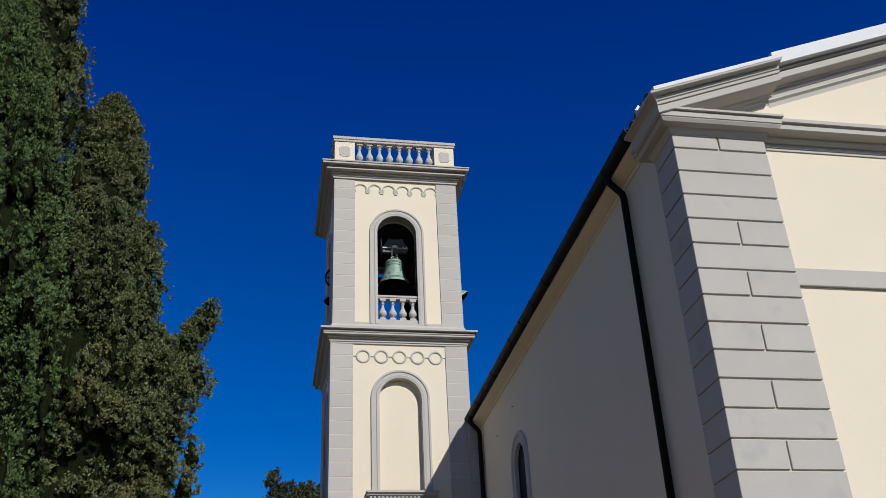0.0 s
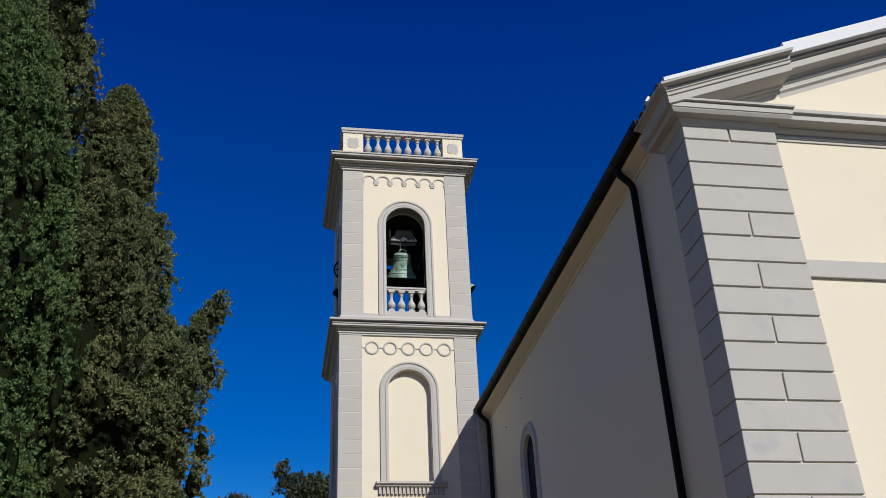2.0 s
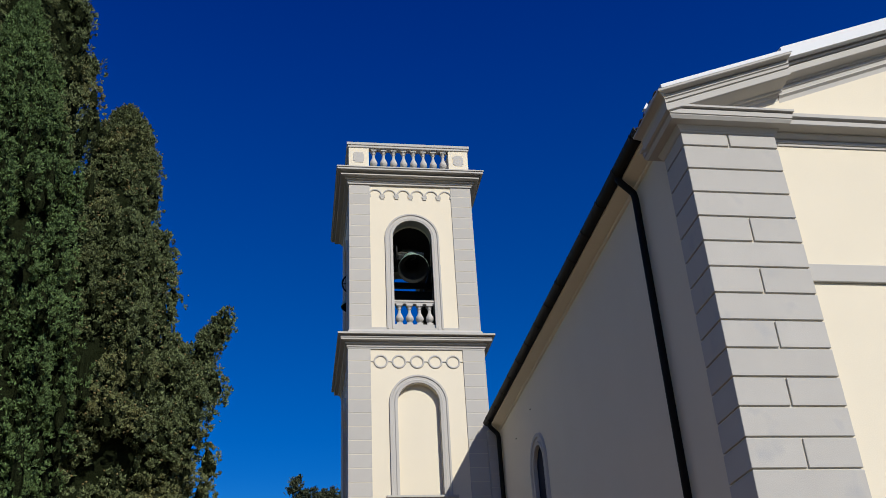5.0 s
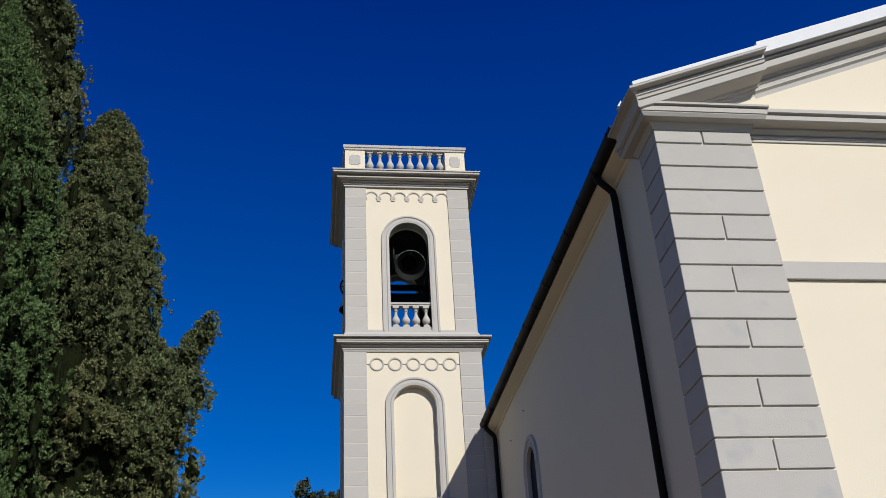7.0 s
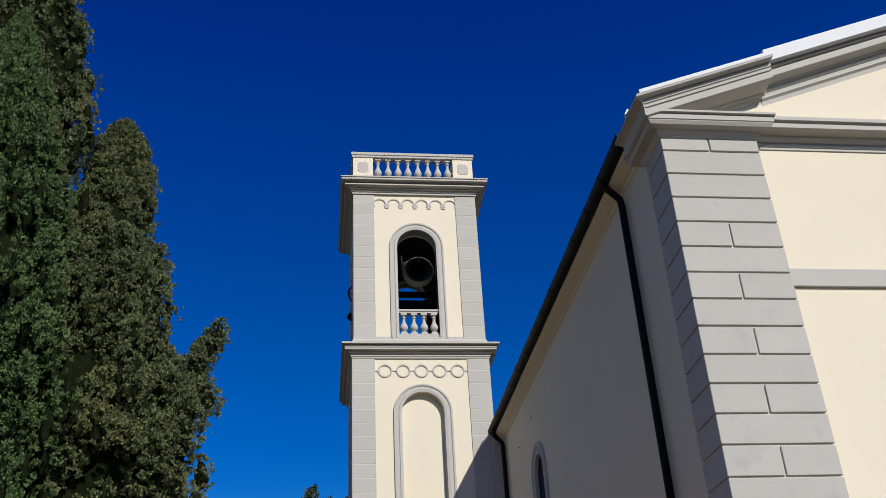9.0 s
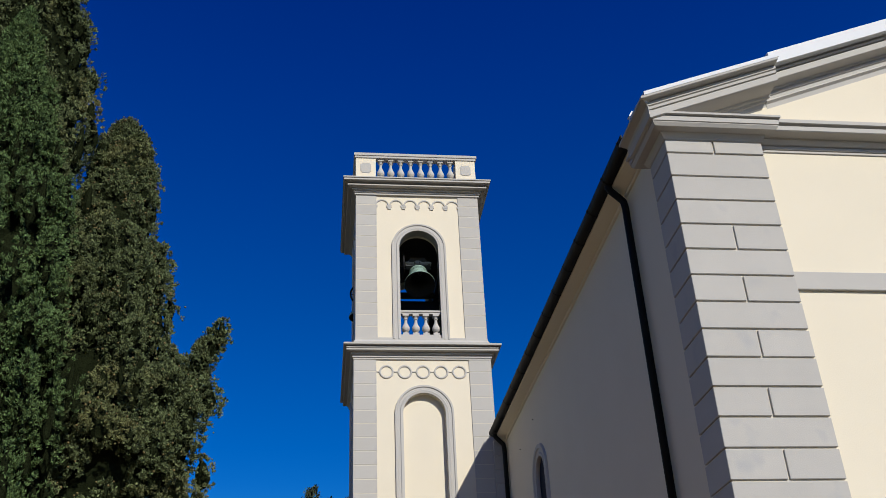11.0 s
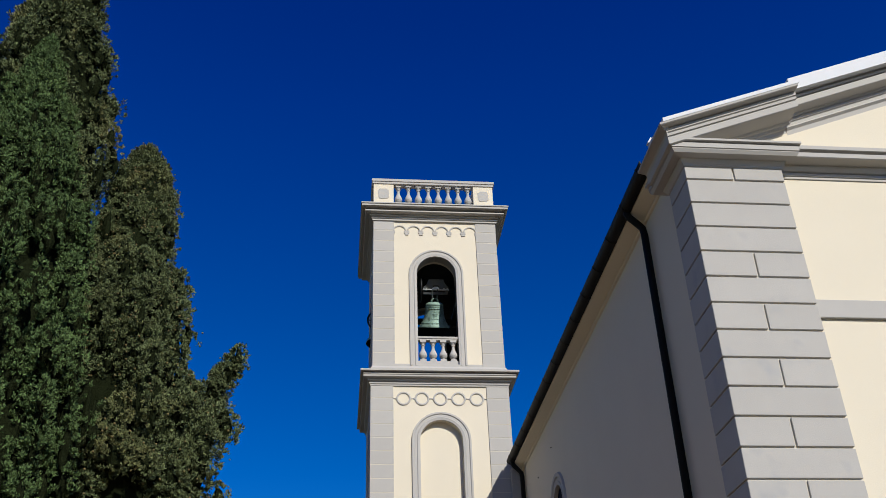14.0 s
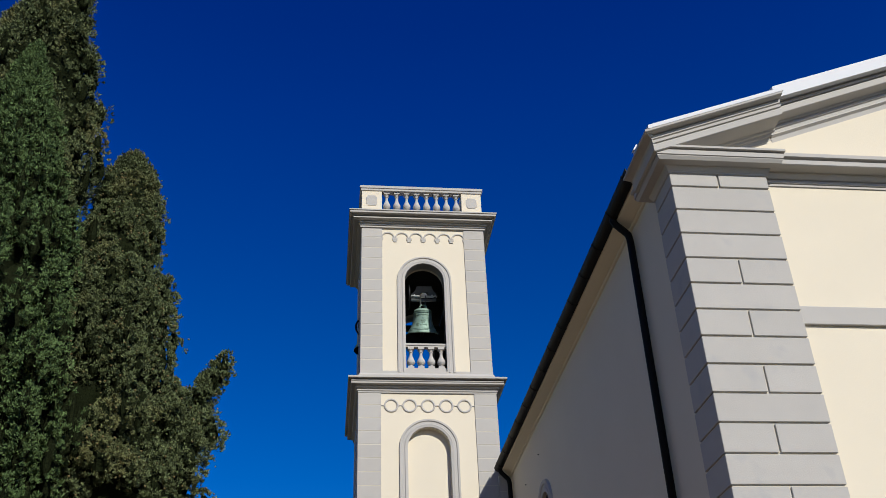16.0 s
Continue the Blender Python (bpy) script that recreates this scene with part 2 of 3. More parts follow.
def build_church():
    church = thing("church", "cream stucco church with grey quoined pilaster and pedimented gable facade", "church")
    far = 2 * RIDGE - FX
    # walls
    wall = bmesh.new()
    box(wall, FX + 0.08, far - 0.08, FY + 0.10, FY + 0.55, -0.3, 10.1)
    v = [(FX + 0.3, 10.1), (far - 0.3, 10.1), (RIDGE, 10.1 + SLOPE * (RIDGE - FX - 0.3))]
    loft(wall, [[(x, y, z) for x, z in v] for y in (FY + 0.12, FY + 0.55)])
    part("facade_wall", wall, CREAM, church, "smooth cream stucco gable wall")
    part("side_wall", arch_wall(FY + 0.56, BACK, -0.3, 10.2, 20.58, 0.45, 8.12, 5.4, 0.45, side(WX)), CREAM, church, "smooth cream stucco nave wall with an arched window")
    part("rear_wall", block(WX + 0.46, far - 0.2, BACK - 0.45, BACK, -0.3, 10.2), CREAM, church)
    part("far_side_wall", block(far - 0.65, far - 0.2, FY + 0.56, BACK - 0.46, -0.3, 10.2), CREAM, church)
    # corner pilaster core
    part("pilaster", block(FX + 0.024, FX + 1.326, FY + 0.024, FY + 0.64, -0.3, 9.65), JOINT, church, "grey corner pilaster of coursed blocks")
    # entablature over the pilaster and the lighter cornice across the facade
    cap = [(0.0, 9.595), (0.015, 9.60), (0.018, 9.62), (0.03, 9.635), (0.05, 9.675), (0.06, 9.70), (0.17, 9.705), (0.175, 9.712), (0.20, 9.75), (0.20, 9.757), (0.188, 9.76), (0.188, 9.768), (0.208, 9.772), (0.208, 9.842), (0.175, 9.846), (0.175, 9.858), (0.23, 9.862), (0.24, 9.868), (0.24, 9.90), (0.0, 9.93)]
    bm = ring_moulding(FX, FX + 1.35, FY, FY + 0.66, cap)
    box(bm, FX - 0.02, FX + 1.37, FY - 0.02, FY + 0.68, 9.61, 9.92)
    part("capital", bm, MOULD, church, "moulded grey pilaster capital")
    string = [(0.0, 9.51), (0.018, 9.515), (0.018, 9.545), (0.006, 9.548), (0.006, 9.556), (0.03, 9.56), (0.035, 9.60), (0.02, 9.604), (0.02, 9.612), (0.055, 9.62), (0.085, 9.665), (0.085, 9.70), (0.235, 9.71), (0.25, 9.722), (0.25, 9.79), (0.20, 9.795), (0.20, 9.815), (0.265, 9.82), (0.28, 9.828), (0.28, 9.885), (0.0, 9.93)]
    bm = bmesh.new()
    pts = [(-p, z) for p, z in string] + [(0.06, 9.93), (0.06, 9.51)]
    loft(bm, [[(x, FY + 0.10 + v, z) for v, z in pts] for x in (FX + 1.3, far - 0.1)])
    part("string_cornice", bm, MOULD, church, "moulded grey horizontal cornice")
    part("band", block(FX + 1.3, far - 0.1, FY + 0.055, FY + 0.15, 7.39, 7.645, 0.008), MOULD, church, "flat grey horizontal band")
    # gable cornice: nearer length over the pilaster, then set back
    rake = [(-0.1, 0.0), (0.015, 0.01), (0.02, 0.06), (0.045, 0.07), (0.045, 0.105), (0.03, 0.11), (0.03, 0.12), (0.06, 0.13), (0.065, 0.165), (0.225, 0.175), (0.24, 0.185), (0.245, 0.285), (0.225, 0.29), (0.225, 0.30), (0.255, 0.305), (0.26, 0.345), (0.235, 0.35), (0.235, 0.362), (0.265, 0.367), (0.265, 0.42), (0.24, 0.43), (0.365, 0.438), (0.375, 0.445), (0.38, 0.475), (-0.1, 0.5)]
    near, set_back = 9.69, 9.79
    lower = [(-0.1, -0.14), (0.0, -0.13), (0.01, -0.06), (0.05, -0.03)] + rake[1:]
    deep = [(-0.14, 0.0), (-0.12, 0.01), (-0.115, 0.07), (-0.09, 0.08), (-0.085, 0.12), (-0.06, 0.13), (-0.05, 0.165)] + rake[9:]
    part("gable_cornice", raking(FX, FX + 1.70, near, FY, deep, True), MOULD, church, "moulded grey sloping gable cornice")
    part("gable_cornice", raking(FX + 1.64, RIDGE, set_back, FY + 0.12, lower), MOULD, church, "moulded grey sloping gable cornice")
    bm = raking(FX + 1.4, RIDGE, set_back, FY + 0.12, rake)
    for q in bm.verts:
        q.co.x = 2 * RIDGE - q.co.x
    part("gable_cornice", bm, MOULD, church)
    coping = [(-0.3, 0.49), (0.385, 0.475), (0.385, 0.535), (-0.3, 0.60)]
    broad = [(-0.3, 0.47), (0.30, 0.37), (0.385, 0.365), (0.385, 0.575), (-0.3, 0.64)]
    part("coping", raking(FX - 0.33, FX + 1.72, near, FY, coping), WHITE, church, "white painted coping along the gable")
    part("coping", raking(FX + 1.64, RIDGE, set_back, FY + 0.12, broad), WHITE, church, "white painted coping along the gable")
    # return of the cornice along the side, mitred with the gable's
    bm = bmesh.new()
    plain = [(-0.1, 0.0), (0.03, 0.01), (0.06, 0.12), (0.10, 0.16), (0.22, 0.18), (0.25, 0.20), (0.255, 0.34), (0.27, 0.38), (0.35, 0.435), (0.378, 0.445), (0.38, 0.475), (-0.1, 0.5)]
    pts = [(p, near - SLOPE * max(p, 0) + h) for p, h in plain] + [(-0.3, near + 0.49), (-0.3, near)]
    loft(bm, [[(FX - p, FY - max(p, -0.1), z) for p, z in pts], [(FX - p, FY + 0.72, z) for p, z in pts]])
    part("cornice_return", bm, MOULD, church, "grey cornice return at the eaves corner")
    flash = bmesh.new()
    loft(flash, [[(WX - 0.50, y, 10.27), (WX - 0.36, y, 10.27), (WX - 0.44, y, 10.37)] for y in (FY + 0.36, FY + 0.44)])
    part("flashing", flash, WHITE, church, "small white flashing at the roof edge")
    # eaves cove under the gutter
    cove = [(WX - 0.005, 10.17), (WX - 0.03, 10.175), (WX - 0.045, 10.19), (WX - 0.045, 10.205), (WX - 0.03, 10.215), (WX - 0.03, 10.225), (WX - 0.07, 10.235), (WX - 0.23, 10.285), (WX - 0.25, 10.30), (WX - 0.25, 10.36), (WX + 0.3, 10.40), (WX + 0.3, 10.17)]
    part("eaves_cove", loft(bmesh.new(), [[(x, y, z) for x, z in cove] for y in (FY + 0.7, BACK)]), CREAM, church, "cream plastered soffit with a bead under the eaves")
    # roof
    roof = bmesh.new()
    for s in (1, -1):
        prof = [(WX - 0.25, 10.41), (RIDGE, 10.41 + SLOPE * (RIDGE - WX + 0.25)), (RIDGE, 10.49 + SLOPE * (RIDGE - WX + 0.25)), (WX - 0.25, 10.47)]
        loft(roof, [[(x if s > 0 else 2 * RIDGE - x, y, z) for x, z in prof] for y in (FY + 0.45, BACK + 0.1)])
    roof_part = part("roof", roof, TILE, church, "pitched roof of clay tiles with eaves shade painted into their colour")
    # half-round gutter
    gut = bmesh.new()
    r, cx, cz = 0.115, WX - 0.31, 10.425
    arc = [(cx + r * math.cos(a), cz + r * math.sin(a)) for a in [math.pi + math.pi * i / 10 for i in range(11)]]
    arc = arc + [(x * 0.86 + cx * 0.14, z * 0.86 + cz * 0.14) for x, z in arc[::-1]]
    loft(gut, [[(x, y, z) for x, z in arc] for y in (FY + 1.0, BACK - 0.05)])
    gutter = part("gutter", gut, COPPER, church, "dark metal half-round gutter")
    strap = bmesh.new()
    arc2 = [(cx + 0.125 * math.cos(a), cz + 0.125 * math.sin(a)) for a in [math.pi + math.pi * i / 8 for i in range(9)]]
    arc2 += [(cx + 0.113 * math.cos(a), cz + 0.113 * math.sin(a)) for a in [2 * math.pi - math.pi * i / 8 for i in range(9)]]
    loft(strap, [[(x, y, z) for x, z in arc2] for y in (-0.02, 0.02)])
    me = mesh_of(strap, COPPER, "bracket")
    for i in range(14):
        ob = part("bracket", me, None, gutter)
        ob.location.y = FY + 1.2 + i * 0.93
    # eaves tiles
    cap_tile = bmesh.new()
    arc3 = [(0.095 * math.cos(math.pi * i / 6), 0.075 * math.sin(math.pi * i / 6)) for i in range(7)]
    arc3 += [(0.08 * math.cos(math.pi * i / 6), 0.06 * math.sin(math.pi * i / 6)) for i in range(6, -1, -1)]
    loft(cap_tile, [[(x, y, z + SLOPE * x) for y, z in arc3] for x in (-0.06, 0.42)])
    me = mesh_of(cap_tile, TILE, "tile", True)
    for row in range(2):
        for i in range(64):
            ob = part("tile", me, None, roof_part)
            ob.location = (WX - 0.27 + row * 0.38, FY + 0.30 + i * 0.215, 10.46 + row * 0.38 * SLOPE + 0.01 * random.random())
    # downpipes with a swan neck at the top
    for y, low in ((12.74, -0.1), (24.06, -0.1)):
        bm = bmesh.new()
        tube(bm, [(cx, y, cz - 0.06), (cx, y, cz - 0.14), (cx + 0.03, y, cz - 0.2), (cx + 0.16, y, cz - 0.33), (cx + 0.21, y, cz - 0.39), (WX - 0.085, y, cz - 0.5), (WX - 0.085, y, cz - 0.7), (WX - 0.085, y, low)], 0.058)
        part("downpipe", bm, PIPE, church, "black metal downpipe", True)
    # window
    win = part("window", arch_trim(20.58, 0.45, 8.12, 5.4, [(-0.01, -0.04), (-0.01, 0.03), (0.06, 0.04), (0.08, 0.02), (0.14, 0.02), (0.16, 0.05), (0.24, 0.05), (0.26, 0.0)], side(WX)), MOULD, church, "tall arched window with grey moulded surround")
    pane = [(20.58 + u * 0.995, z) for u, z, _, _ in arch_path(0.45, 8.12, 5.4)]
    part("pane", loft(bmesh.new(), [[(WX + d, u, z) for u, z in pane] for d in (0.06, 0.08)]), GLASS, win, "dark window glass")
    part("sill", block(WX - 0.12, WX + 0.2, 19.8, 21.36, 5.25, 5.39, 0.01), MOULD, win)
    # rear corner strip of small quoins
    strip = part("rear_pilaster", block(WX - 0.30, WX + 0.02, BACK + 0.03, BACK + 0.42, -0.3, 10.25), JOINT, church, "grey coursed strip between nave and tower")
    for i in range(18):
        part("quoin_block", block(WX - 0.305, WX - 0.01, BACK + 0.01, BACK + 0.3, 9.84 - 0.366 * i, 10.19 - 0.366 * i, 0.004), GREY, strip)
    part("hook", block(WX - 0.03, WX + 0.01, 20.83, 20.85, 9.50, 9.515), IRON, church)
    part("hook", block(WX - 0.03, WX + 0.01, 22.45, 22.47, 9.36, 9.375), IRON, church)
    return church


church = build_church()


def build_pilaster_blocks():
    """The coursed blocks of the corner pilaster, each wrapping its front and its return."""
    gap = 0.0125
    heights = [(9.395, 9.62)] + [(9.395 - COURSE * (i + 1), 9.395 - COURSE * i) for i in range(26)]
    for i, (z0, z1) in enumerate(heights):
        if z1 < -0.2:
            break
        split = i == 0 or (i >= 4 and i % 2 == 0)
        mid = FX + 0.675 + random.uniform(-0.02, 0.02)
        spans = [(FX, mid - gap), (mid + gap, FX + 1.35)] if split else [(FX, FX + 1.35)]
        for x0, x1 in spans:
            depth = 0.66 if x0 == FX or x1 > FX + 1.3 else 0.05
            proud = random.uniform(0, 0.004)
            part("quoin_block", block(x0, x1, FY - proud, FY + depth, z0 + gap, z1 - gap, 0.006), GREY, church)

# ---- the bell tower ----
TX0, TX1, TY0 = 1.12, 4.78, 24.5
TY1 = TY0 + (TX1 - TX0)
TC = (TX0 + TX1) / 2
TYC = (TY0 + TY1) / 2
WALL = 0.42
QW = 0.60          # quoin width
IN = 0.045         # the belfry stands in from the storey below


def tower_faces(inset=0.0):
    """Front, left, back and right face: a map from (along, inwards, height), and the along-coordinate of the middle."""
    return (
        (lambda u, v, z: (TC + u, TY0 + inset + v, z)),
        (lambda u, v, z: (TX0 + inset + v, TYC - u, z)),
        (lambda u, v, z: (TC - u, TY1 - inset - v, z)),
        (lambda u, v, z: (TX1 - inset - v, TYC + u, z)),
    )


BALUSTER = [(0.07, 0.045), (0.075, 0.06), (0.05, 0.07), (0.05, 0.085), (0.085, 0.115), (0.108, 0.15), (0.112, 0.185), (0.10, 0.225), (0.07, 0.275), (0.047, 0.325), (0.04, 0.38), (0.042, 0.41), (0.058, 0.418), (0.058, 0.436), (0.044, 0.446), (0.066, 0.48), (0.078, 0.50)]


def baluster_mesh(height, name="baluster"):
    """A turned baluster between a square base and a square cap."""
    k = height / 0.55
    bm = lathe([(r, z * k) for r, z in BALUSTER], 20)
    box(bm, -0.085, 0.085, -0.085, 0.085, 0, 0.05 * k)
    box(bm, -0.085, 0.085, -0.085, 0.085, 0.495 * k, height)
    return mesh_of(bm, MOULD, name)


def build_tower():
    tower = thing("bell_tower", "square cream stucco bell tower with grey quoins and two moulded cornices", "bell tower")
    half = (TX1 - TX0) / 2
    # lower storey: core and a skin with blind arches
    part("lower_core", block(TX0 + 0.165, TX1 - 0.165, TY0 + 0.165, TY1 - 0.165, -0.3, 12.7), CREAM, tower)
    for i, f in enumerate(tower_faces()):
        w = half if i % 2 == 0 else half - 0.16
        part("lower_wall", arch_wall(-w, w, -0.3, 12.7, 0, 0.56, 11.05, 8.6, 0.16, f), CREAM, tower, "cream stucco wall with a blind arched niche")
        trim = [(0.0, -0.03), (0.0, 0.035), (0.07, 0.05), (0.09, 0.03), (0.15, 0.03), (0.17, 0.055), (0.215, 0.055), (0.225, 0.0)]
        if i < 2:
            part("niche_surround", arch_trim(0, 0.56, 11.05, 8.6, trim, f), MOULD, tower, "grey moulded arch surround")
            sill = bmesh.new()
            prof = [(0.0, 8.44), (0.10, 8.46), (0.12, 8.50), (0.16, 8.52), (0.16, 8.57), (0.0, 8.60)]
            pts = prof + [(-0.2, 8.60), (-0.2, 8.44)]
            loft(sill, [[f(u, -p, z) for p, z in pts] for u in (-0.90, 0.90)])
            sill_part = part("niche_sill", sill, MOULD, tower, "grey moulded sill with dentils below")
            for k in range(17):
                u = -0.80 + k * 0.10
                bm = bmesh.new()
                loft(bm, [[f(u + a, -b, z) for a, b in ((-0.03, -0.02), (0.03, -0.02), (0.03, 0.07), (-0.03, 0.07))] for z in (8.28, 8.445)])
                part("dentil", bm, MOULD, sill_part)
            # linked circles under the cornice
            frieze = bmesh.new()
            for k in range(5):
                c = -0.98 + k * 0.49
                rings = []
                for a in range(28):
                    t = 2 * math.pi * a / 28
                    rings.append([f(c + r * math.cos(t), -p, 12.215 + r * math.sin(t)) for r, p in ((0.145, -0.01), (0.145, 0.02), (0.16, 0.028), (0.18, 0.028), (0.195, 0.02), (0.195, -0.01))])
                loft(frieze, rings, loop=True)
            for k in range(6):
                c = -1.225 + k * 0.49
                a = 0.06
                loft(frieze, [[f(c + u, -p, z) for u, z in ((-a, 12.235), (0, 12.22), (a, 12.235), (a, 12.195), (0, 12.21), (-a, 12.195))] for p in (-0.01, 0.022)])
            part("circle_frieze", frieze, MOULD, tower, "relief frieze of linked grey circles")
            # row of small hanging arches under the upper cornice
            arches = bmesh.new()
            step = 2.5 / 6
            for k in range(6):
                c = -1.25 + step * (k + 0.5)
                rings = []
                for a in range(13):
                    t = math.pi * a / 12
                    rings.append([f(c + r * math.cos(t), IN - p, 17.53 + r * math.sin(t)) for r, p in ((0.165, -0.01), (0.165, 0.025), (0.185, 0.03), (0.205, 0.025), (0.205, -0.01))])
                loft(arches, rings)
            for k in range(7):
                c = -1.25 + step * k
                for w2, z0, z1 in ((0.075, 17.46, 17.54), (0.05, 17.40, 17.465)):
                    a, b = max(c - w2, -1.25), min(c + w2, 1.25)
                    loft(arches, [[f(u, IN - p, z) for u, z in ((a, z0), (b, z0), (b, z1), (a, z1))] for p in (-0.01, 0.024)])
            part("arch_frieze", arches, MOULD, tower, "relief frieze of small grey hanging arches")
    # belfry storey
    for i, f in enumerate(tower_faces(IN)):
        w = half - IN if i % 2 == 0 else half - IN - WALL - 0.005
        part("belfry_wall", arch_wall(-w, w, 12.7, 18.0, 0, 0.575, 16.11, 13.24, WALL, f), CREAM, tower, "cream stucco belfry wall with an arched opening")
        part("belfry_arch_surround", arch_trim(0, 0.575, 16.11, 13.2, [(-0.012, -0.30), (-0.012, 0.03), (0.06, 0.045), (0.08, 0.025), (0.14, 0.025), (0.16, 0.05), (0.205, 0.05), (0.215, 0.0)], f), MOULD, tower, "grey moulded arch surround")
        def rail(z0, z1, d):
            return loft(bmesh.new(), [[f(u, v, z) for u, v in ((-0.575, 0.12 - d / 2), (0.575, 0.12 - d / 2), (0.575, 0.12 + d / 2), (-0.575, 0.12 + d / 2))] for z in (z0, z1)])

        rail_part = part("balustrade", rail(13.22, 13.36, 0.17), MOULD, tower, "grey stone balustrade in the belfry opening")
        part("handrail", rail(14.045, 14.10, 0.20), MOULD, rail_part)
        part("rail_bed", rail(14.0, 14.044, 0.16), MOULD, rail_part)
        for k in range(4):
            ob = part("baluster", BELFRY_BALUSTER, None, rail_part)
            ob.location = f(-0.42 + k * 0.28, 0.12, 13.36)
    # dark sheets over the inner walls; the interior's shade is in their colour
    lining = bmesh.new()
    for f in tower_faces(IN + WALL):
        w = half - IN - WALL - 0.02
        bm = arch_wall(-w, w, 12.95, 17.9, 0, 0.595, 16.11, 13.2, 0.02, f)
        me = bpy.data.meshes.new("lining")
        bm.to_mesh(me)
        lining.from_mesh(me)
        bm.free()
    part("belfry_lining", lining, BELFRY_SHADE, tower, "dark sheet painted as the shade inside the belfry")
    part("belfry_floor", block(TX0 + 0.3, TX1 - 0.3, TY0 + 0.3, TY1 - 0.3, 12.75, 12.98), BELFRY_SHADE, tower)
    part("belfry_ceiling", block(TX0 + 0.3, TX1 - 0.3, TY0 + 0.3, TY1 - 0.3, 17.4, 17.7), BELFRY_SHADE, tower)
    # plinth of the belfry, cornices
    part("plinth", ring_moulding(TX0 + IN, TX1 - IN, TY0 + IN, TY1 - IN, [(0.0, 12.9), (0.07, 12.9), (0.07, 13.10), (0.05, 13.13), (0.035, 13.16), (0.03, 13.165), (0.03, 13.235), (0.0, 13.24)]), MOULD, tower, "grey belfry plinth")
    low = [(-0.02, 12.56), (0.04, 12.565), (0.042, 12.61), (0.065, 12.615), (0.065, 12.65), (0.05, 12.655), (0.05, 12.67), (0.10, 12.69), (0.11, 12.725), (0.09, 12.73), (0.09, 12.745), (0.21, 12.755), (0.225, 12.762), (0.225, 12.80), (0.195, 12.805), (0.195, 12.82), (0.23, 12.825), (0.23, 12.855), (0.17, 12.86), (0.17, 12.885), (0.285, 12.89), (0.305, 12.898), (0.305, 12.945), (-0.04, 12.99)]
    part("lower_cornice", ring_moulding(TX0, TX1, TY0, TY1, low), MOULD, tower, "moulded grey cornice below the belfry")
    up = [(-0.04, 17.86), (0.02, 17.865), (0.022, 17.92), (0.05, 17.925), (0.05, 17.955), (0.04, 17.96), (0.04, 17.975), (0.09, 17.985), (0.095, 18.02), (0.075, 18.025), (0.075, 18.04), (0.215, 18.05), (0.23, 18.06), (0.23, 18.095), (0.14, 18.10), (0.14, 18.165), (0.31, 18.17), (0.335, 18.18), (0.335, 18.235), (0.33, 18.237), (0.33, 18.243), (0.36, 18.247), (0.36, 18.285), (-0.3, 18.36)]
    bm = ring_moulding(TX0, TX1, TY0, TY1, up)
    box(bm, TX0 + 0.2, TX1 - 0.2, TY0 + 0.2, TY1 - 0.2, 18.0, 18.35)
    part("upper_cornice", bm, MOULD, tower, "moulded grey top cornice")
    # parapet
    a0, a1, b0, b1 = TX0 + 0.01, TX1 - 0.04, TY0 - 0.06, TY1 + 0.02
    for x in (a0, a1 - QW):
        for y in (b0, b1 - QW):
            pier = part("pier", block(x, x + QW, y, y + QW, 18.28, 19.17, 0.006), CREAM, tower, "cream parapet corner pier with grey inset")
            for turn, (cx, cy) in enumerate(((x + QW / 2, y), (x, y + QW / 2))):
                bm = bmesh.new()
                o = [(-0.16, -0.13), (-0.12, -0.13), (-0.12, -0.18), (0.12, -0.18), (0.12, -0.13), (0.16, -0.13), (0.16, 0.13), (0.12, 0.13), (0.12, 0.18), (-0.12, 0.18), (-0.12, 0.13), (-0.16, 0.13)]
                pts = [[(cx + u, cy - d, 18.79 + z) if turn == 0 else (cx - d, cy + u, 18.79 + z) for u, z in o] for d in (-0.02, 0.012)]
                part("panel", loft(bm, pts), MOULD, pier, "grey notched inset panel")
    for name, prof in (("parapet_coping", [(0.0, 19.14), (0.03, 19.15), (0.03, 19.21), (0.055, 19.225), (0.055, 19.31), (0.03, 19.325), (-0.18, 19.33), (-0.2, 19.14)]),
                       ("parapet_base", [(0.0, 18.28), (0.0, 18.42), (-0.18, 18.425), (-0.18, 18.28)])):
        part(name, ring_moulding(a0, a1, b0, b1, prof), MOULD, tower, "grey stone parapet rail")
    n = 8
    gap = (a1 - a0 - 2 * QW) / n
    for k in range(n):
        t = QW + (k + 0.5) * gap
        for x, y in ((a0 + t, b0 + 0.11), (a0 + t, b1 - 0.11), (a0 + 0.11, b0 + t), (a1 - 0.11, b0 + t)):
            part("baluster", PARAPET_BALUSTER, None, tower).location = (x, y, 18.42)
    part("quoin_core", quoin_core(), JOINT, tower)
    return tower


def quoin_core():
    bm = bmesh.new()
    for z0, z1, o in ((-0.3, 12.58, 0.0235), (13.0, 17.88, 0.0235 - IN)):
        for x0, x1 in ((TX0 - o, TX0 - o + QW + 0.002), (TX1 + o - QW - 0.002, TX1 + o)):
            for y0, y1 in ((TY0 - o, TY0 + 0.3), (TY1 - 0.3, TY1 + o)):
                box(bm, x0, x1, y0, y1, z0, z1)
                if y0 < TYC:
                    box(bm, x0 if x0 < TC else x1 - 0.1, x0 + 0.1 if x0 < TC else x1, y1, TY0 + QW - 0.01, z0, z1)
    return bm


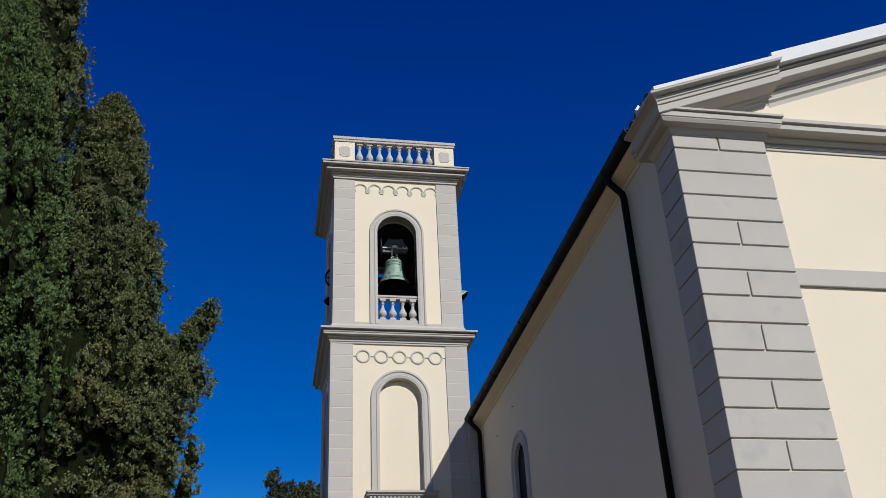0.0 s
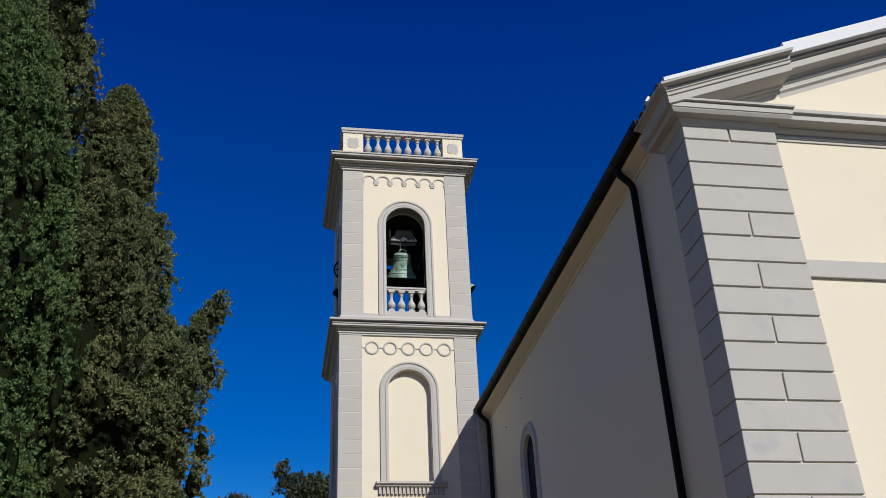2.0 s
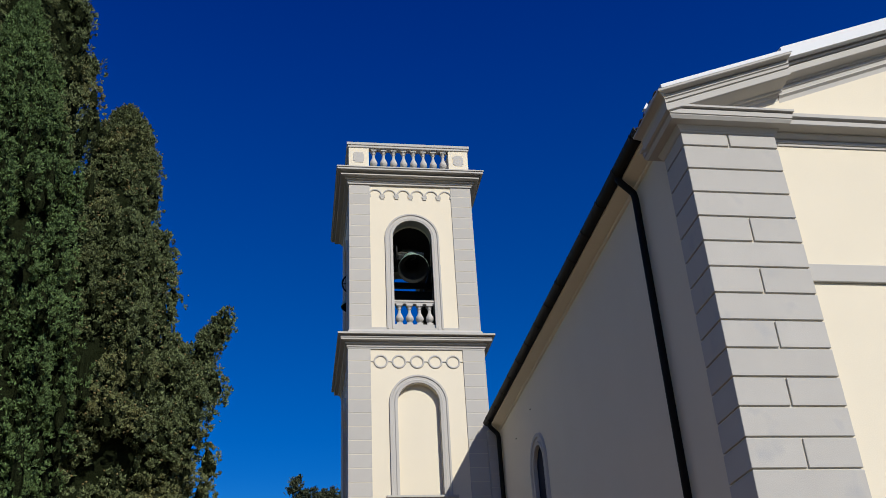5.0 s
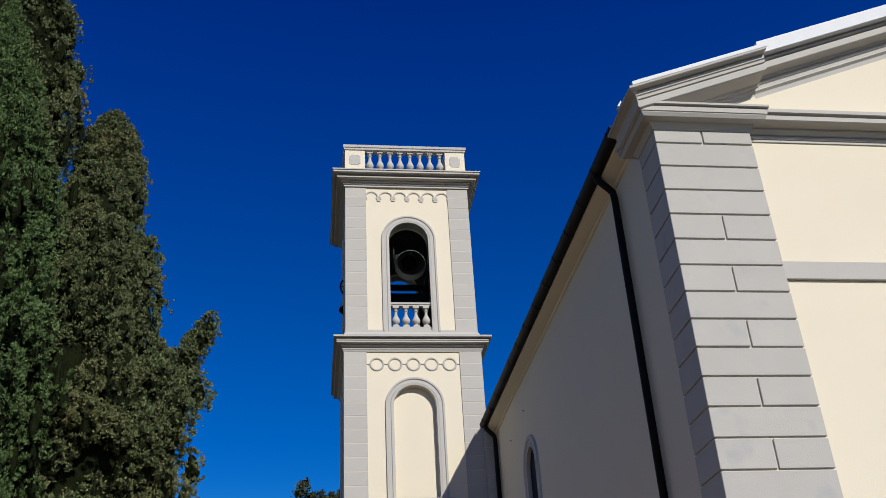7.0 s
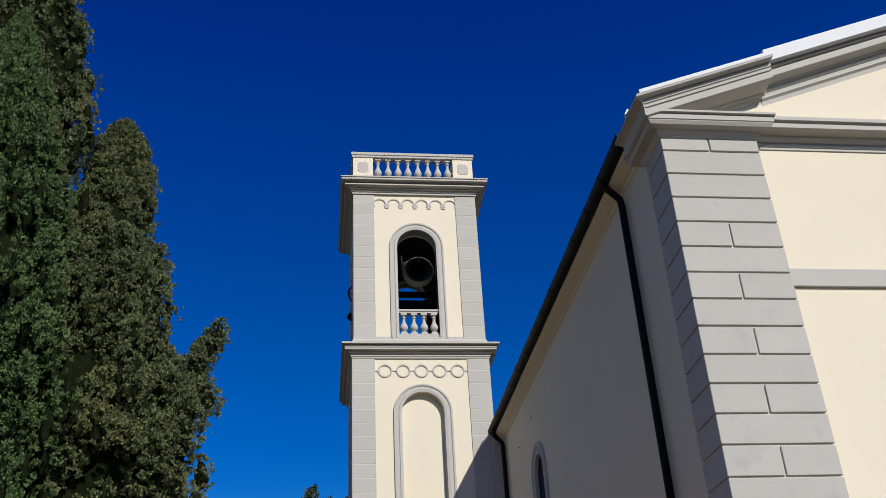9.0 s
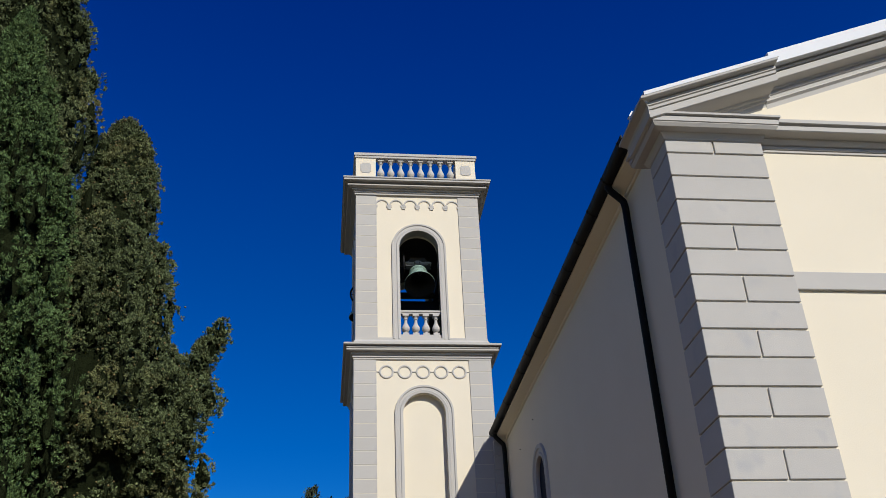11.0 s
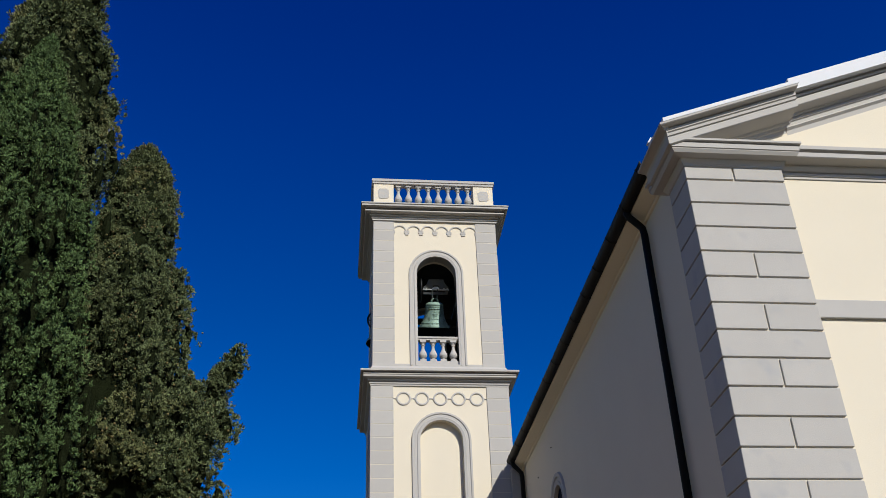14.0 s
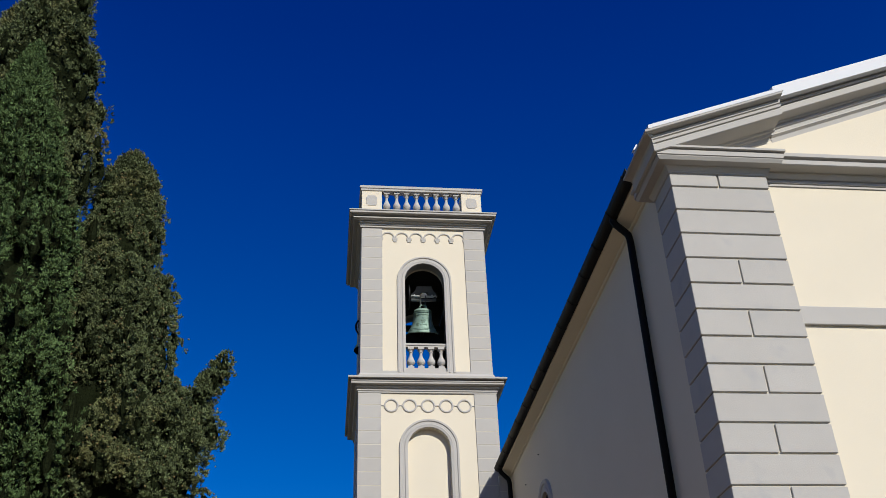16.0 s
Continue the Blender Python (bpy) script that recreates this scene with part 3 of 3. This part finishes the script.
def build_tower_quoins(tower):
    """Blocks that wrap the tower's corners, course by course."""
    gap = 0.0095
    kinds = {}
    lower = [12.57, 12.222] + [12.222 - 0.3656 * k for k in range(1, 22)]
    upper = [17.87] + [17.54 - 0.361 * k for k in range(12)] + [13.165]
    for joints, inset in ((lower, 0.0), (upper, IN)):
        for z1, z0 in zip(joints, joints[1:]):
            for cx, s in ((TX0 + inset, 1), (TX1 - inset, -1)):
                key = (s, round(z1 - z0, 3))
                if key not in kinds:
                    bm = bmesh.new()
                    xs = sorted((-0.028 * s, (QW - 0.02) * s))
                    box(bm, xs[0], xs[1], -0.028, 0.08, gap, z1 - z0 - gap, 0.004)
                    xs = sorted((-0.028 * s, 0.08 * s))
                    box(bm, xs[0], xs[1], 0.08, QW - 0.02, gap, z1 - z0 - gap)
                    kinds[key] = mesh_of(bm, GREY, "quoin_block")
                part("quoin_block", kinds[key], None, tower).location = (cx, TY0 + inset, z0)
                if s == 1 and z0 > 7:
                    part("quoin_block", kinds[key], None, tower).location = (cx, TY1 - inset - QW, z0)


BELFRY_BALUSTER = baluster_mesh(0.64)
PARAPET_BALUSTER = baluster_mesh(0.73)
tower = build_tower()


# ---- the bells ----
def build_bell(label, at, turn=0, size=1.0):
    """A bell on its headstock, with a wheel; the pivot is at its origin and the axle lies along x."""
    bell = thing("bell", label, "bell", at, group="bells in the tower")
    prof = [(0.44, -1.02), (0.445, -1.0), (0.43, -0.97), (0.40, -0.92), (0.345, -0.82), (0.30, -0.70), (0.275, -0.56), (0.262, -0.42), (0.258, -0.36), (0.265, -0.35), (0.265, -0.335), (0.25, -0.32), (0.22, -0.285), (0.16, -0.262), (0.0005, -0.255)]
    outer = lathe([(r * size, z * size) for r, z in prof], 40)
    for fc in [fc for fc in outer.faces if len(fc.verts) > 4]:
        outer.faces.remove(fc)
    body = part("bell_body", outer, BRONZE, bell, "green patinated cast bronze bell", True)
    inner = lathe([(r * size, z * size) for r, z in [(0.44, -1.02), (0.40, -1.0), (0.34, -0.9), (0.262, -0.78), (0.238, -0.66), (0.23, -0.5), (0.225, -0.38), (0.17, -0.31), (0.0005, -0.30)]], 40)
    for fc in [fc for fc in inner.faces if len(fc.verts) > 4]:
        inner.faces.remove(fc)
    part("bell_inside", inner, INSIDE, body, "dark inside of the bell", True)
    for z, r in ((-0.93, 0.409), (-0.885, 0.385), (-0.47, 0.272), (-0.40, 0.266)):
        part("band", torus(bmesh.new(), (0, 0, 0), r * size, 0.009 * size, "x", 40, 6), BRONZE, body).matrix_basis = pose(0, 0, z * size, 0, 90, 0)
    # cast figures on the waist
    for a in range(3):
        bm = bmesh.new()
        for k, (w, h, z) in enumerate(((0.05, 0.16, -0.68), (0.03, 0.05, -0.57), (0.10, 0.05, -0.77), (0.07, 0.04, -0.63))):
            r = float(np.interp(z, [p[1] for p in prof], [p[0] for p in prof]))
            box(bm, -w * size, w * size, -(r + 0.008) * size, -(r - 0.025) * size, (z - h / 2) * size, (z + h / 2) * size, 0.006)
        part("relief", bm, BRONZE, body, "worn cast relief").matrix_basis = pose(0, 0, 0, 0, 0, a * 120)
    crown = bmesh.new()
    for k in range(4):
        a = math.pi / 2 * k + math.pi / 4
        c, s = math.cos(a) * size, math.sin(a) * size
        tube(crown, [(0.12 * c, 0.12 * s, -0.27 * size), (0.135 * c, 0.135 * s, -0.21 * size), (0.08 * c, 0.08 * s, -0.165 * size), (0.02 * c, 0.02 * s, -0.155 * size)], 0.024 * size, 8)
    part("crown", crown, BRONZE, bell, "bronze crown loops", True)
    stock = bmesh.new()
    w = 0.37
    outline = [(-w, -0.02), (-w, 0.05), (-0.30, 0.10), (-0.25, 0.18), (-0.22, 0.27), (0.22, 0.27), (0.25, 0.18), (0.30, 0.10), (w, 0.05), (w, -0.02), (0.12, -0.02), (0.10, 0.10), (-0.10, 0.10), (-0.12, -0.02)]
    outline = [(x + 0.03, 0.93 * z + 0.14) for x, z in outline]
    left = [outline[i] for i in (0, 1, 2, 3, 4, 12, 13)]
    right = [outline[i] for i in (5, 6, 7, 8, 9, 10, 11)]
    mid = [outline[i] for i in (4, 5, 11, 12)]
    for poly in (left, mid, right):
        loft(stock, [[(x, d, z) for x, z in poly] for d in (-0.085, 0.085)])
    head = part("headstock", stock, STEEL, bell, "grey cast iron headstock with sloped shoulders")
    part("rim", block(-0.20, 0.26, -0.105, 0.105, 0.385, 0.405, 0.005), STEEL, head)
    part("flange", block(0.01 - w, 0.05 + w, -0.115, 0.115, 0.09, 0.12, 0.005), PALE_STEEL, head, "pale galvanised flange")
    part("yoke_bar", block(0.02 - w, 0.02 + w, -0.075, 0.075, -0.03, 0.03, 0.006), STEEL, head)
    for x in (0.06 - w, w - 0.02):
        part("hanger", block(x - 0.03, x + 0.03, -0.07, 0.07, 0.03, 0.10), STEEL, head)
    for x in (-0.075, 0.075):
        for y in (-0.115, 0.115):
            part("strap", block(x - 0.014, x + 0.014, y - 0.01, y + 0.01, -0.16, 0.20, 0.003), STEEL, head)
    for y in (-0.115, 0.115):
        part("strap_plate", loft(bmesh.new(), [[(0.02 + 0.10 * math.cos(math.pi * q / 8), y + e, 0.12 + 0.075 * math.sin(math.pi * q / 8)) for q in range(9)] for e in (-0.012, 0.012)]), PALE_STEEL, head, "pale fan-shaped clamp plate")
        for x in (-0.26, 0.26, 0.36):
            part("bolt", lathe([(0.001, -0.02), (0.02, -0.018), (0.02, 0.03), (0.001, 0.032)], 6), PALE_STEEL, head).location = (x, y * 0.85, 0.12)
    axle = tube(bmesh.new(), [(-0.60, 0, 0), (0.62, 0, 0)], 0.03, 10)
    part("axle", axle, IRON, bell, "", True)
    wheel = torus(bmesh.new(), (-0.42, 0, 0.08), 0.34, 0.028, "x", 36, 8)
    wheel_part = part("wheel", wheel, IRON, bell, "dark iron ringing wheel", True)
    for k in range(3):
        a = math.pi * k / 3
        c, s = 0.34 * math.cos(a), 0.34 * math.sin(a)
        part("spoke", tube(bmesh.new(), [(-0.42, -c, 0.08 - s), (-0.42, c, 0.08 + s)], 0.016, 6), IRON, wheel_part)
    clapper = part("clapper", tube(bmesh.new(), [(0, 0, 0), (0, 0, -0.62 * size)], 0.02, 8), IRON, bell, "dark iron clapper", True)
    clapper.location = (0, 0, -0.32 * size)
    part("clapper_ball", lathe([(0.001, -0.62 * size), (0.045, -0.64 * size), (0.06, -0.68 * size), (0.045, -0.73 * size), (0.025, -0.76 * size), (0.001, -0.77 * size)], 14), IRON, clapper, "", True)
    bell.rotation_euler = (0, 0, radians(turn))
    return bell, clapper


FRONT_BELL = (2.985, 25.45, 15.97)
RIGHT_BELL = (4.30, 26.36, 15.55)
LEFT_BELL = (1.40, 26.36, 15.66)
front_bell, front_clapper = build_bell("green patinated bronze bell swinging in the front opening", FRONT_BELL)
right_bell, right_clapper = build_bell("green patinated bronze bell swinging out of the side opening", RIGHT_BELL, 90)
left_bell, left_clapper = build_bell("dark bronze bell at rest in the far side opening", LEFT_BELL, 270, 0.9)


def build_bell_frame():
    ob = thing("bell_gantry", "dark steel beams carrying the bells inside the belfry", "gantry")
    for z0, z1 in ((15.08, 15.52), (15.64, 15.82)):
        part("beam", block(TX0 + 0.5, TX1 - 0.5, 26.75, 26.87, z0, z1, 0.01), IRON, ob)
    for x in (2.28, 3.66):
        part("post", block(x - 0.05, x + 0.05, 25.39, 25.51, 12.98, 15.86, 0.01), IRON, ob)
        part("beam", block(x - 0.05, x + 0.05, 25.51, TY1 - 0.5, 15.74, 15.86, 0.01), IRON, ob)


build_bell_frame()


# ---- trees ----
def crown_mesh(name, mat, plumes, seed, inside, spray=0.045, tufts=26, sprays=40, tuft=(0.09, 0.07), dense_from=5.0, lift=0.5):
    """Plumes of foliage, each (x, y, z of its foot, height, radius), covered with tufts of small pointed sprays.
    inside: radius of the bare heart at a height; tuft: a tuft's reach sideways and its spread of reaches."""
    rng = np.random.default_rng(seed)
    P = np.array(plumes)
    area = P[:, 3] * P[:, 4]
    k = np.maximum(5, (tufts * area / area.mean()).astype(int))
    idx = np.repeat(np.arange(len(P)), k)
    n = len(idx)
    x, y, z, h, r = P[idx].T
    t = rng.random(n) ** 0.85
    a = rng.random(n) * 2 * np.pi
    wide = r * np.sin(np.pi * np.clip(t, 0.02, 0.98) ** 0.65) ** 0.7 * (0.72 + 0.36 * rng.random(n)) + 0.01
    c = np.stack([x + wide * np.cos(a), y + wide * np.sin(a), z + t * h], 1)
    heart = np.array([inside(q) for q in c[:, 2]])
    keep = (np.hypot(c[:, 0], c[:, 1]) > heart) & ((c[:, 1] < 0.1) | (rng.random(n) < 0.18)) & ((c[:, 2] > dense_from) | (rng.random(n) < 0.3))
    c, a, m = c[keep], a[keep], int(keep.sum())
    out = np.stack([np.cos(a), np.sin(a), np.full(m, lift)], 1)
    reach = tuft[0] + tuft[1] * rng.random(m) ** 2
    c, out, reach = (np.repeat(q, sprays, axis=0) for q in (c, out, reach))
    n = len(c)
    d = out * 0.55 + rng.normal(0, 0.62, (n, 3))
    d /= np.linalg.norm(d, axis=1, keepdims=True)
    c = c + d * (reach * (0.15 + 0.85 * rng.random(n)))[:, None]
    d = d + np.array((0, 0, lift)) + rng.normal(0, 0.38, (n, 3))
    d /= np.linalg.norm(d, axis=1, keepdims=True)
    s = np.cross(d, rng.normal(0, 1, (n, 3)))
    s /= np.linalg.norm(s, axis=1, keepdims=True)
    size = spray * (0.5 + 0.9 * rng.random(n))[:, None]
    v = np.stack([c - d * size * 0.5, c + s * size * 0.25, c + d * size * 0.6, c - s * size * 0.25], 1).reshape(-1, 3)
    me = bpy.data.meshes.new(name)
    me.vertices.add(4 * n)
    me.vertices.foreach_set("co", v.astype(np.float32).ravel())
    me.loops.add(4 * n)
    me.loops.foreach_set("vertex_index", np.arange(4 * n, dtype=np.int32))
    me.polygons.add(n)
    me.polygons.foreach_set("loop_start", np.arange(0, 4 * n, 4, dtype=np.int32))
    me.update(calc_edges=True)
    me.validate()
    me.materials.append(mat)
    return me


def cypress_plumes(height, foot, radius_at, n, seed, length=(0.6, 1.2), wide=(0.18, 0.4)):
    rng = random.Random(seed)
    out = []
    for i in range(n):
        z = foot + (height - foot) * (i + rng.random()) / n
        ln = min(rng.uniform(*length), 0.3 + (height - z) * 0.9)
        r = radius_at(z) * rng.uniform(0.90, 1.04)
        a = rng.random() * 2 * math.pi
        pr = min(rng.uniform(*wide), 0.45 * r + 0.04)
        q = max(0.0, r - pr) * (1 - 0.42 * rng.random() ** 1.5)
        out.append((q * math.cos(a), q * math.sin(a), z - 0.6 * ln, ln, pr))
    out.append((0, 0, height - 0.9, 0.9, 0.16))
    return out


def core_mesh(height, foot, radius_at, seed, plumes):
    """Crown shade as near-black colour: one uneven stem, and the heart of each clump."""
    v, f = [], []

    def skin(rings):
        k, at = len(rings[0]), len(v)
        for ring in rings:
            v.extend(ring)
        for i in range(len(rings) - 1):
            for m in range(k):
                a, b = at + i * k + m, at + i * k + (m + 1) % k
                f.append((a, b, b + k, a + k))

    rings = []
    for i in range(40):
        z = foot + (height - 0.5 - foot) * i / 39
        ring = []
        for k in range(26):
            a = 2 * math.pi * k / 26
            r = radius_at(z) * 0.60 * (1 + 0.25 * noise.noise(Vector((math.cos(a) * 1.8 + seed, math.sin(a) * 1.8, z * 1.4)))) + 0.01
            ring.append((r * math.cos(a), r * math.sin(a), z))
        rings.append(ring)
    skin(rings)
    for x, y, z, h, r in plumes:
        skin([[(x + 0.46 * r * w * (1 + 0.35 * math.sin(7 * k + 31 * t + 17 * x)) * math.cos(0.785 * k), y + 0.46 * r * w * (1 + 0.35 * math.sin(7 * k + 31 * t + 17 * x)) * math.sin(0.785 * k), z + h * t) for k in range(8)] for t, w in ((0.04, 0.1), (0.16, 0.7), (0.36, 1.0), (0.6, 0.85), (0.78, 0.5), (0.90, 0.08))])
    me = bpy.data.meshes.new("crown_shade_core")
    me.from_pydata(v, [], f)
    me.materials.append(CROWN_SHADE)
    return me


def build_cypress(label, at, height, radius_at, plumes, mat, seed, extra=(), cones=0, length=(0.6, 1.2), wide=(0.18, 0.4), **foliage):
    tree = thing("cypress_tree", label, "tree", (at[0], at[1], -0.15), group="cypresses beside the church")
    trunk = lathe([(0.32, 0), (0.24, 0.4), (0.2, 2.0), (0.14, height * 0.5), (0.05, height * 0.8), (0.01, height - 0.6)], 10)
    trunk_part = part("trunk", trunk, BARK, tree, "", True)
    rng = random.Random(seed + 1)
    for k in range(16):
        a, z = rng.random() * 6.28, 1.2 + (height - 3) * k / 16
        r = radius_at(z) * 0.42
        part("limb", tube(bmesh.new(), [(0, 0, z), (0.5 * r * math.cos(a), 0.5 * r * math.sin(a), z + 0.3), (r * math.cos(a), r * math.sin(a), z + 1.0)], 0.04, 6), BARK, trunk_part)
    all_plumes = cypress_plumes(height, 0.8, radius_at, plumes, seed, length, wide) + list(extra)
    part("crown_shade_core", core_mesh(height, 0.9, radius_at, seed, all_plumes), None, tree, "near-black core painted as the shade inside the crown")
    ob = part("crown", crown_mesh("crown", mat, all_plumes, seed, lambda z: 0.56 * radius_at(z) - 0.1, **foliage), None, tree, "dense upright sprays of fine foliage")
    tagged(ob, kind="stuff")
    if cones:
        bm = bmesh.new()
        for k in range(cones):
            px, py, pz, ph, pr = rng.choice(all_plumes)
            t, a = rng.random(), rng.random() * 6.28
            w = pr * math.sin(math.pi * (0.05 + 0.9 * t) ** 0.65) ** 0.7 * 1.1 + 0.08
            c = Vector((px + w * math.cos(a), py + w * math.sin(a), pz + t * ph))
            if pz > 4 and c.y < 0.5:
                bmesh.ops.create_icosphere(bm, subdivisions=1, radius=0.015 + 0.007 * rng.random(), matrix=Matrix.Translation(c))
        tagged(part("seed_cone", bm, CONE, tree, "small round pale brown cones", True), kind="stuff")
    return tree


def lerp_table(rows):
    zs, rs = [r[0] for r in rows], [r[1] for r in rows]
    return lambda z: float(np.interp(z, zs, rs))


DARK_R = lerp_table([(0, 1.2), (2, 1.85), (5, 1.95), (8, 1.93), (9.3, 1.68), (10.5, 1.56), (11.2, 1.28), (11.8, 1.06), (12.6, 0.93), (13.6, 0.76), (14.2, 0.5), (14.6, 0.16)])
# a side branch that parts from the crown, and the lumps below it
spur = [(1.80 + 0.05 * math.sin(5 * k), -0.45 + 0.14 * k, 7.55 + 0.24 * k, 0.95, 0.33 - 0.02 * k) for k in range(7)]
spur += [(1.84 + 0.095 * k, -0.15 + 0.05 * (k % 2), 9.0 + 0.13 * k, 0.60, 0.24 - 0.02 * k) for k in range(5)]
spur += [(2.04, -0.2, 8.2, 0.75, 0.30), (2.02, 0.1, 6.95, 0.65, 0.28), (1.98, -0.3, 6.25, 0.65, 0.28), (1.68, -0.4, 7.3, 0.8, 0.34)]
spur += [(1.38 + 0.12 * math.sin(2.3 * k), -0.5 + 0.22 * (k % 5), 5.9 + 0.16 * k, 0.75, 0.36) for k in range(20)]
spur += [(0.08 + 0.09 * k, 0.05 * (k % 2), 14.05 - 0.12 * k, 0.55, 0.09) for k in range(4)]
build_cypress("dark green cypress with small cones and a ragged side spur", (-3.75, 17.0), 14.6, DARK_R, 800, LEAF_DARK, 11, spur, 4000, (0.40, 0.85), (0.13, 0.32), tufts=56, sprays=26, spray=0.046, tuft=(0.045, 0.05), dense_from=5.6)
LIGHT_R = lerp_table([(0, 0.9), (2, 1.6), (5, 1.75), (6.5, 1.85), (8, 1.95), (9.2, 1.75), (10.8, 1.42), (12.4, 0.98), (13.4, 0.62), (14.2, 0.3), (14.8, 0.1)])
build_cypress("brighter green feathery cypress with upright plumes", (-5.05, 14.1), 14.8, LIGHT_R, 1000, LEAF_LIGHT, 23, (), 0, (0.5, 1.2), (0.11, 0.24), tufts=46, sprays=22, spray=0.048, tuft=(0.045, 0.05), dense_from=4.8, lift=0.7)
edge = [(1.04 + 0.10 * math.sin(2.1 * k), -0.35 + 0.3 * math.cos(1.7 * k), 9.6 + 0.36 * k, 0.7, 0.27) for k in range(13)]
TALL_R = lerp_table([(0, 0.9), (3, 1.6), (8, 1.6), (12, 1.64), (13.8, 1.60), (15.0, 1.46), (16, 1.25), (18, 0.85), (20.5, 0.1)])
build_cypress("tall dark green cypress rising above its neighbours", (-5.5, 15.8), 20.5, TALL_R, 640, LEAF_DARK, 37, edge, 0, (0.5, 1.0), (0.16, 0.34), tufts=48, sprays=17, spray=0.053, tuft=(0.05, 0.05), dense_from=9.5)


def build_far_tree(label, at, height, wide, seed, peaks):
    tree = thing("far_conifer_tree", label, "tree", (at[0], at[1], -0.15), group="distant trees")
    part("trunk", lathe([(0.3, 0), (0.2, height * 0.4), (0.03, height - 0.3)], 8), BARK, tree, "", True)
    rng = random.Random(seed)
    plumes = []
    for i in range(150):
        z = height * (0.35 + 0.65 * rng.random() ** 0.8)
        r = wide * (1.05 - (z / height - 0.35) / 0.65) ** 0.7 * (0.2 + 0.95 * rng.random() ** 0.7)
        a = rng.random() * 6.28
        plumes.append((r * math.cos(a), r * math.sin(a), z - 0.6, 0.4 + 0.5 * rng.random(), 0.15 + 0.25 * rng.random()))
    for x, top in peaks:
        for k in range(9):
            plumes.append((x + 0.16 * math.sin(3 * k), 0.1 * math.sin(k), height + top - 1.5 + 0.15 * k, 0.45, 0.34 - 0.033 * k))
    tagged(part("crown", crown_mesh("crown", LEAF_FAR, plumes, seed, lambda z: 0.0, spray=0.12, tufts=20, sprays=24, tuft=(0.10, 0.22), dense_from=9.0, lift=0.3), None, tree, "ragged dark foliage"), kind="stuff")


build_far_tree("distant dark conifer with a ragged crown", (1.25, 43.0), 14.1, 2.0, 5, ((-1.35, 0.75), (-0.85, 0.2), (-0.3, 0.15), (0.3, -0.1), (0.8, 0.0)))
build_far_tree("low distant conifer with a ragged crown", (-2.1, 46.0), 13.95, 2.4, 8, ((-0.8, 0.05), (0.5, 0.1), (1.4, -0.2)))

# ---- single blocks of the walls ----
build_pilaster_blocks()
build_tower_quoins(tower)


# ---- what moves ----
def swing(extremes, t):
    """The angle between two turning points of a swinging bell."""
    for (t0, a0), (t1, a1) in zip(extremes, extremes[1:]):
        if t0 <= t <= t1:
            return a0 + (a1 - a0) * (1 - math.cos(math.pi * (t - t0) / (t1 - t0))) / 2
    return extremes[-1][1]


FRONT_SWING = [(-0.55, 32), (0.40, -28), (1.30, 38), (2.26, -38), (3.20, 48), (4.22, -50), (5.20, 52), (6.17, -56), (7.15, 57), (8.20, -60), (9.15, 58), (10.25, -62), (11.34, 58), (12.33, -62), (13.35, 57), (14.38, -62), (15.38, 57), (16.42, -60)]
RIGHT_SWING = [(-1.1, -45), (-0.12, 50), (0.83, -48), (1.8, 53), (2.75, -52), (3.7, 58), (4.67, -56), (5.65, 63), (6.62, -62), (7.6, 67), (8.6, -64), (9.6, 67), (10.57, -65), (11.53, 67), (12.52, -65), (13.5, 66), (14.47, -64), (15.40, 65), (16.4, -60)]


def motions():
    times = [k / 10 for k in range(161)]
    for ob, clap, at, turn, ext in ((front_bell, front_clapper, FRONT_BELL, 0, FRONT_SWING), (right_bell, right_clapper, RIGHT_BELL, 90, RIGHT_SWING)):
        angles = [swing(ext, t) for t in times]
        walk(ob, [(t, pose(*at, 0, 0, turn) @ pose(0, 0, 0, -a, 0, 0)) for t, a in zip(times, angles)])
        rest = clap.location.copy()
        walk(clap, [(t, pose(*rest, max(-27, min(27, -0.9 * a)), 0, 0)) for t, a in zip(times, angles)])


motions()
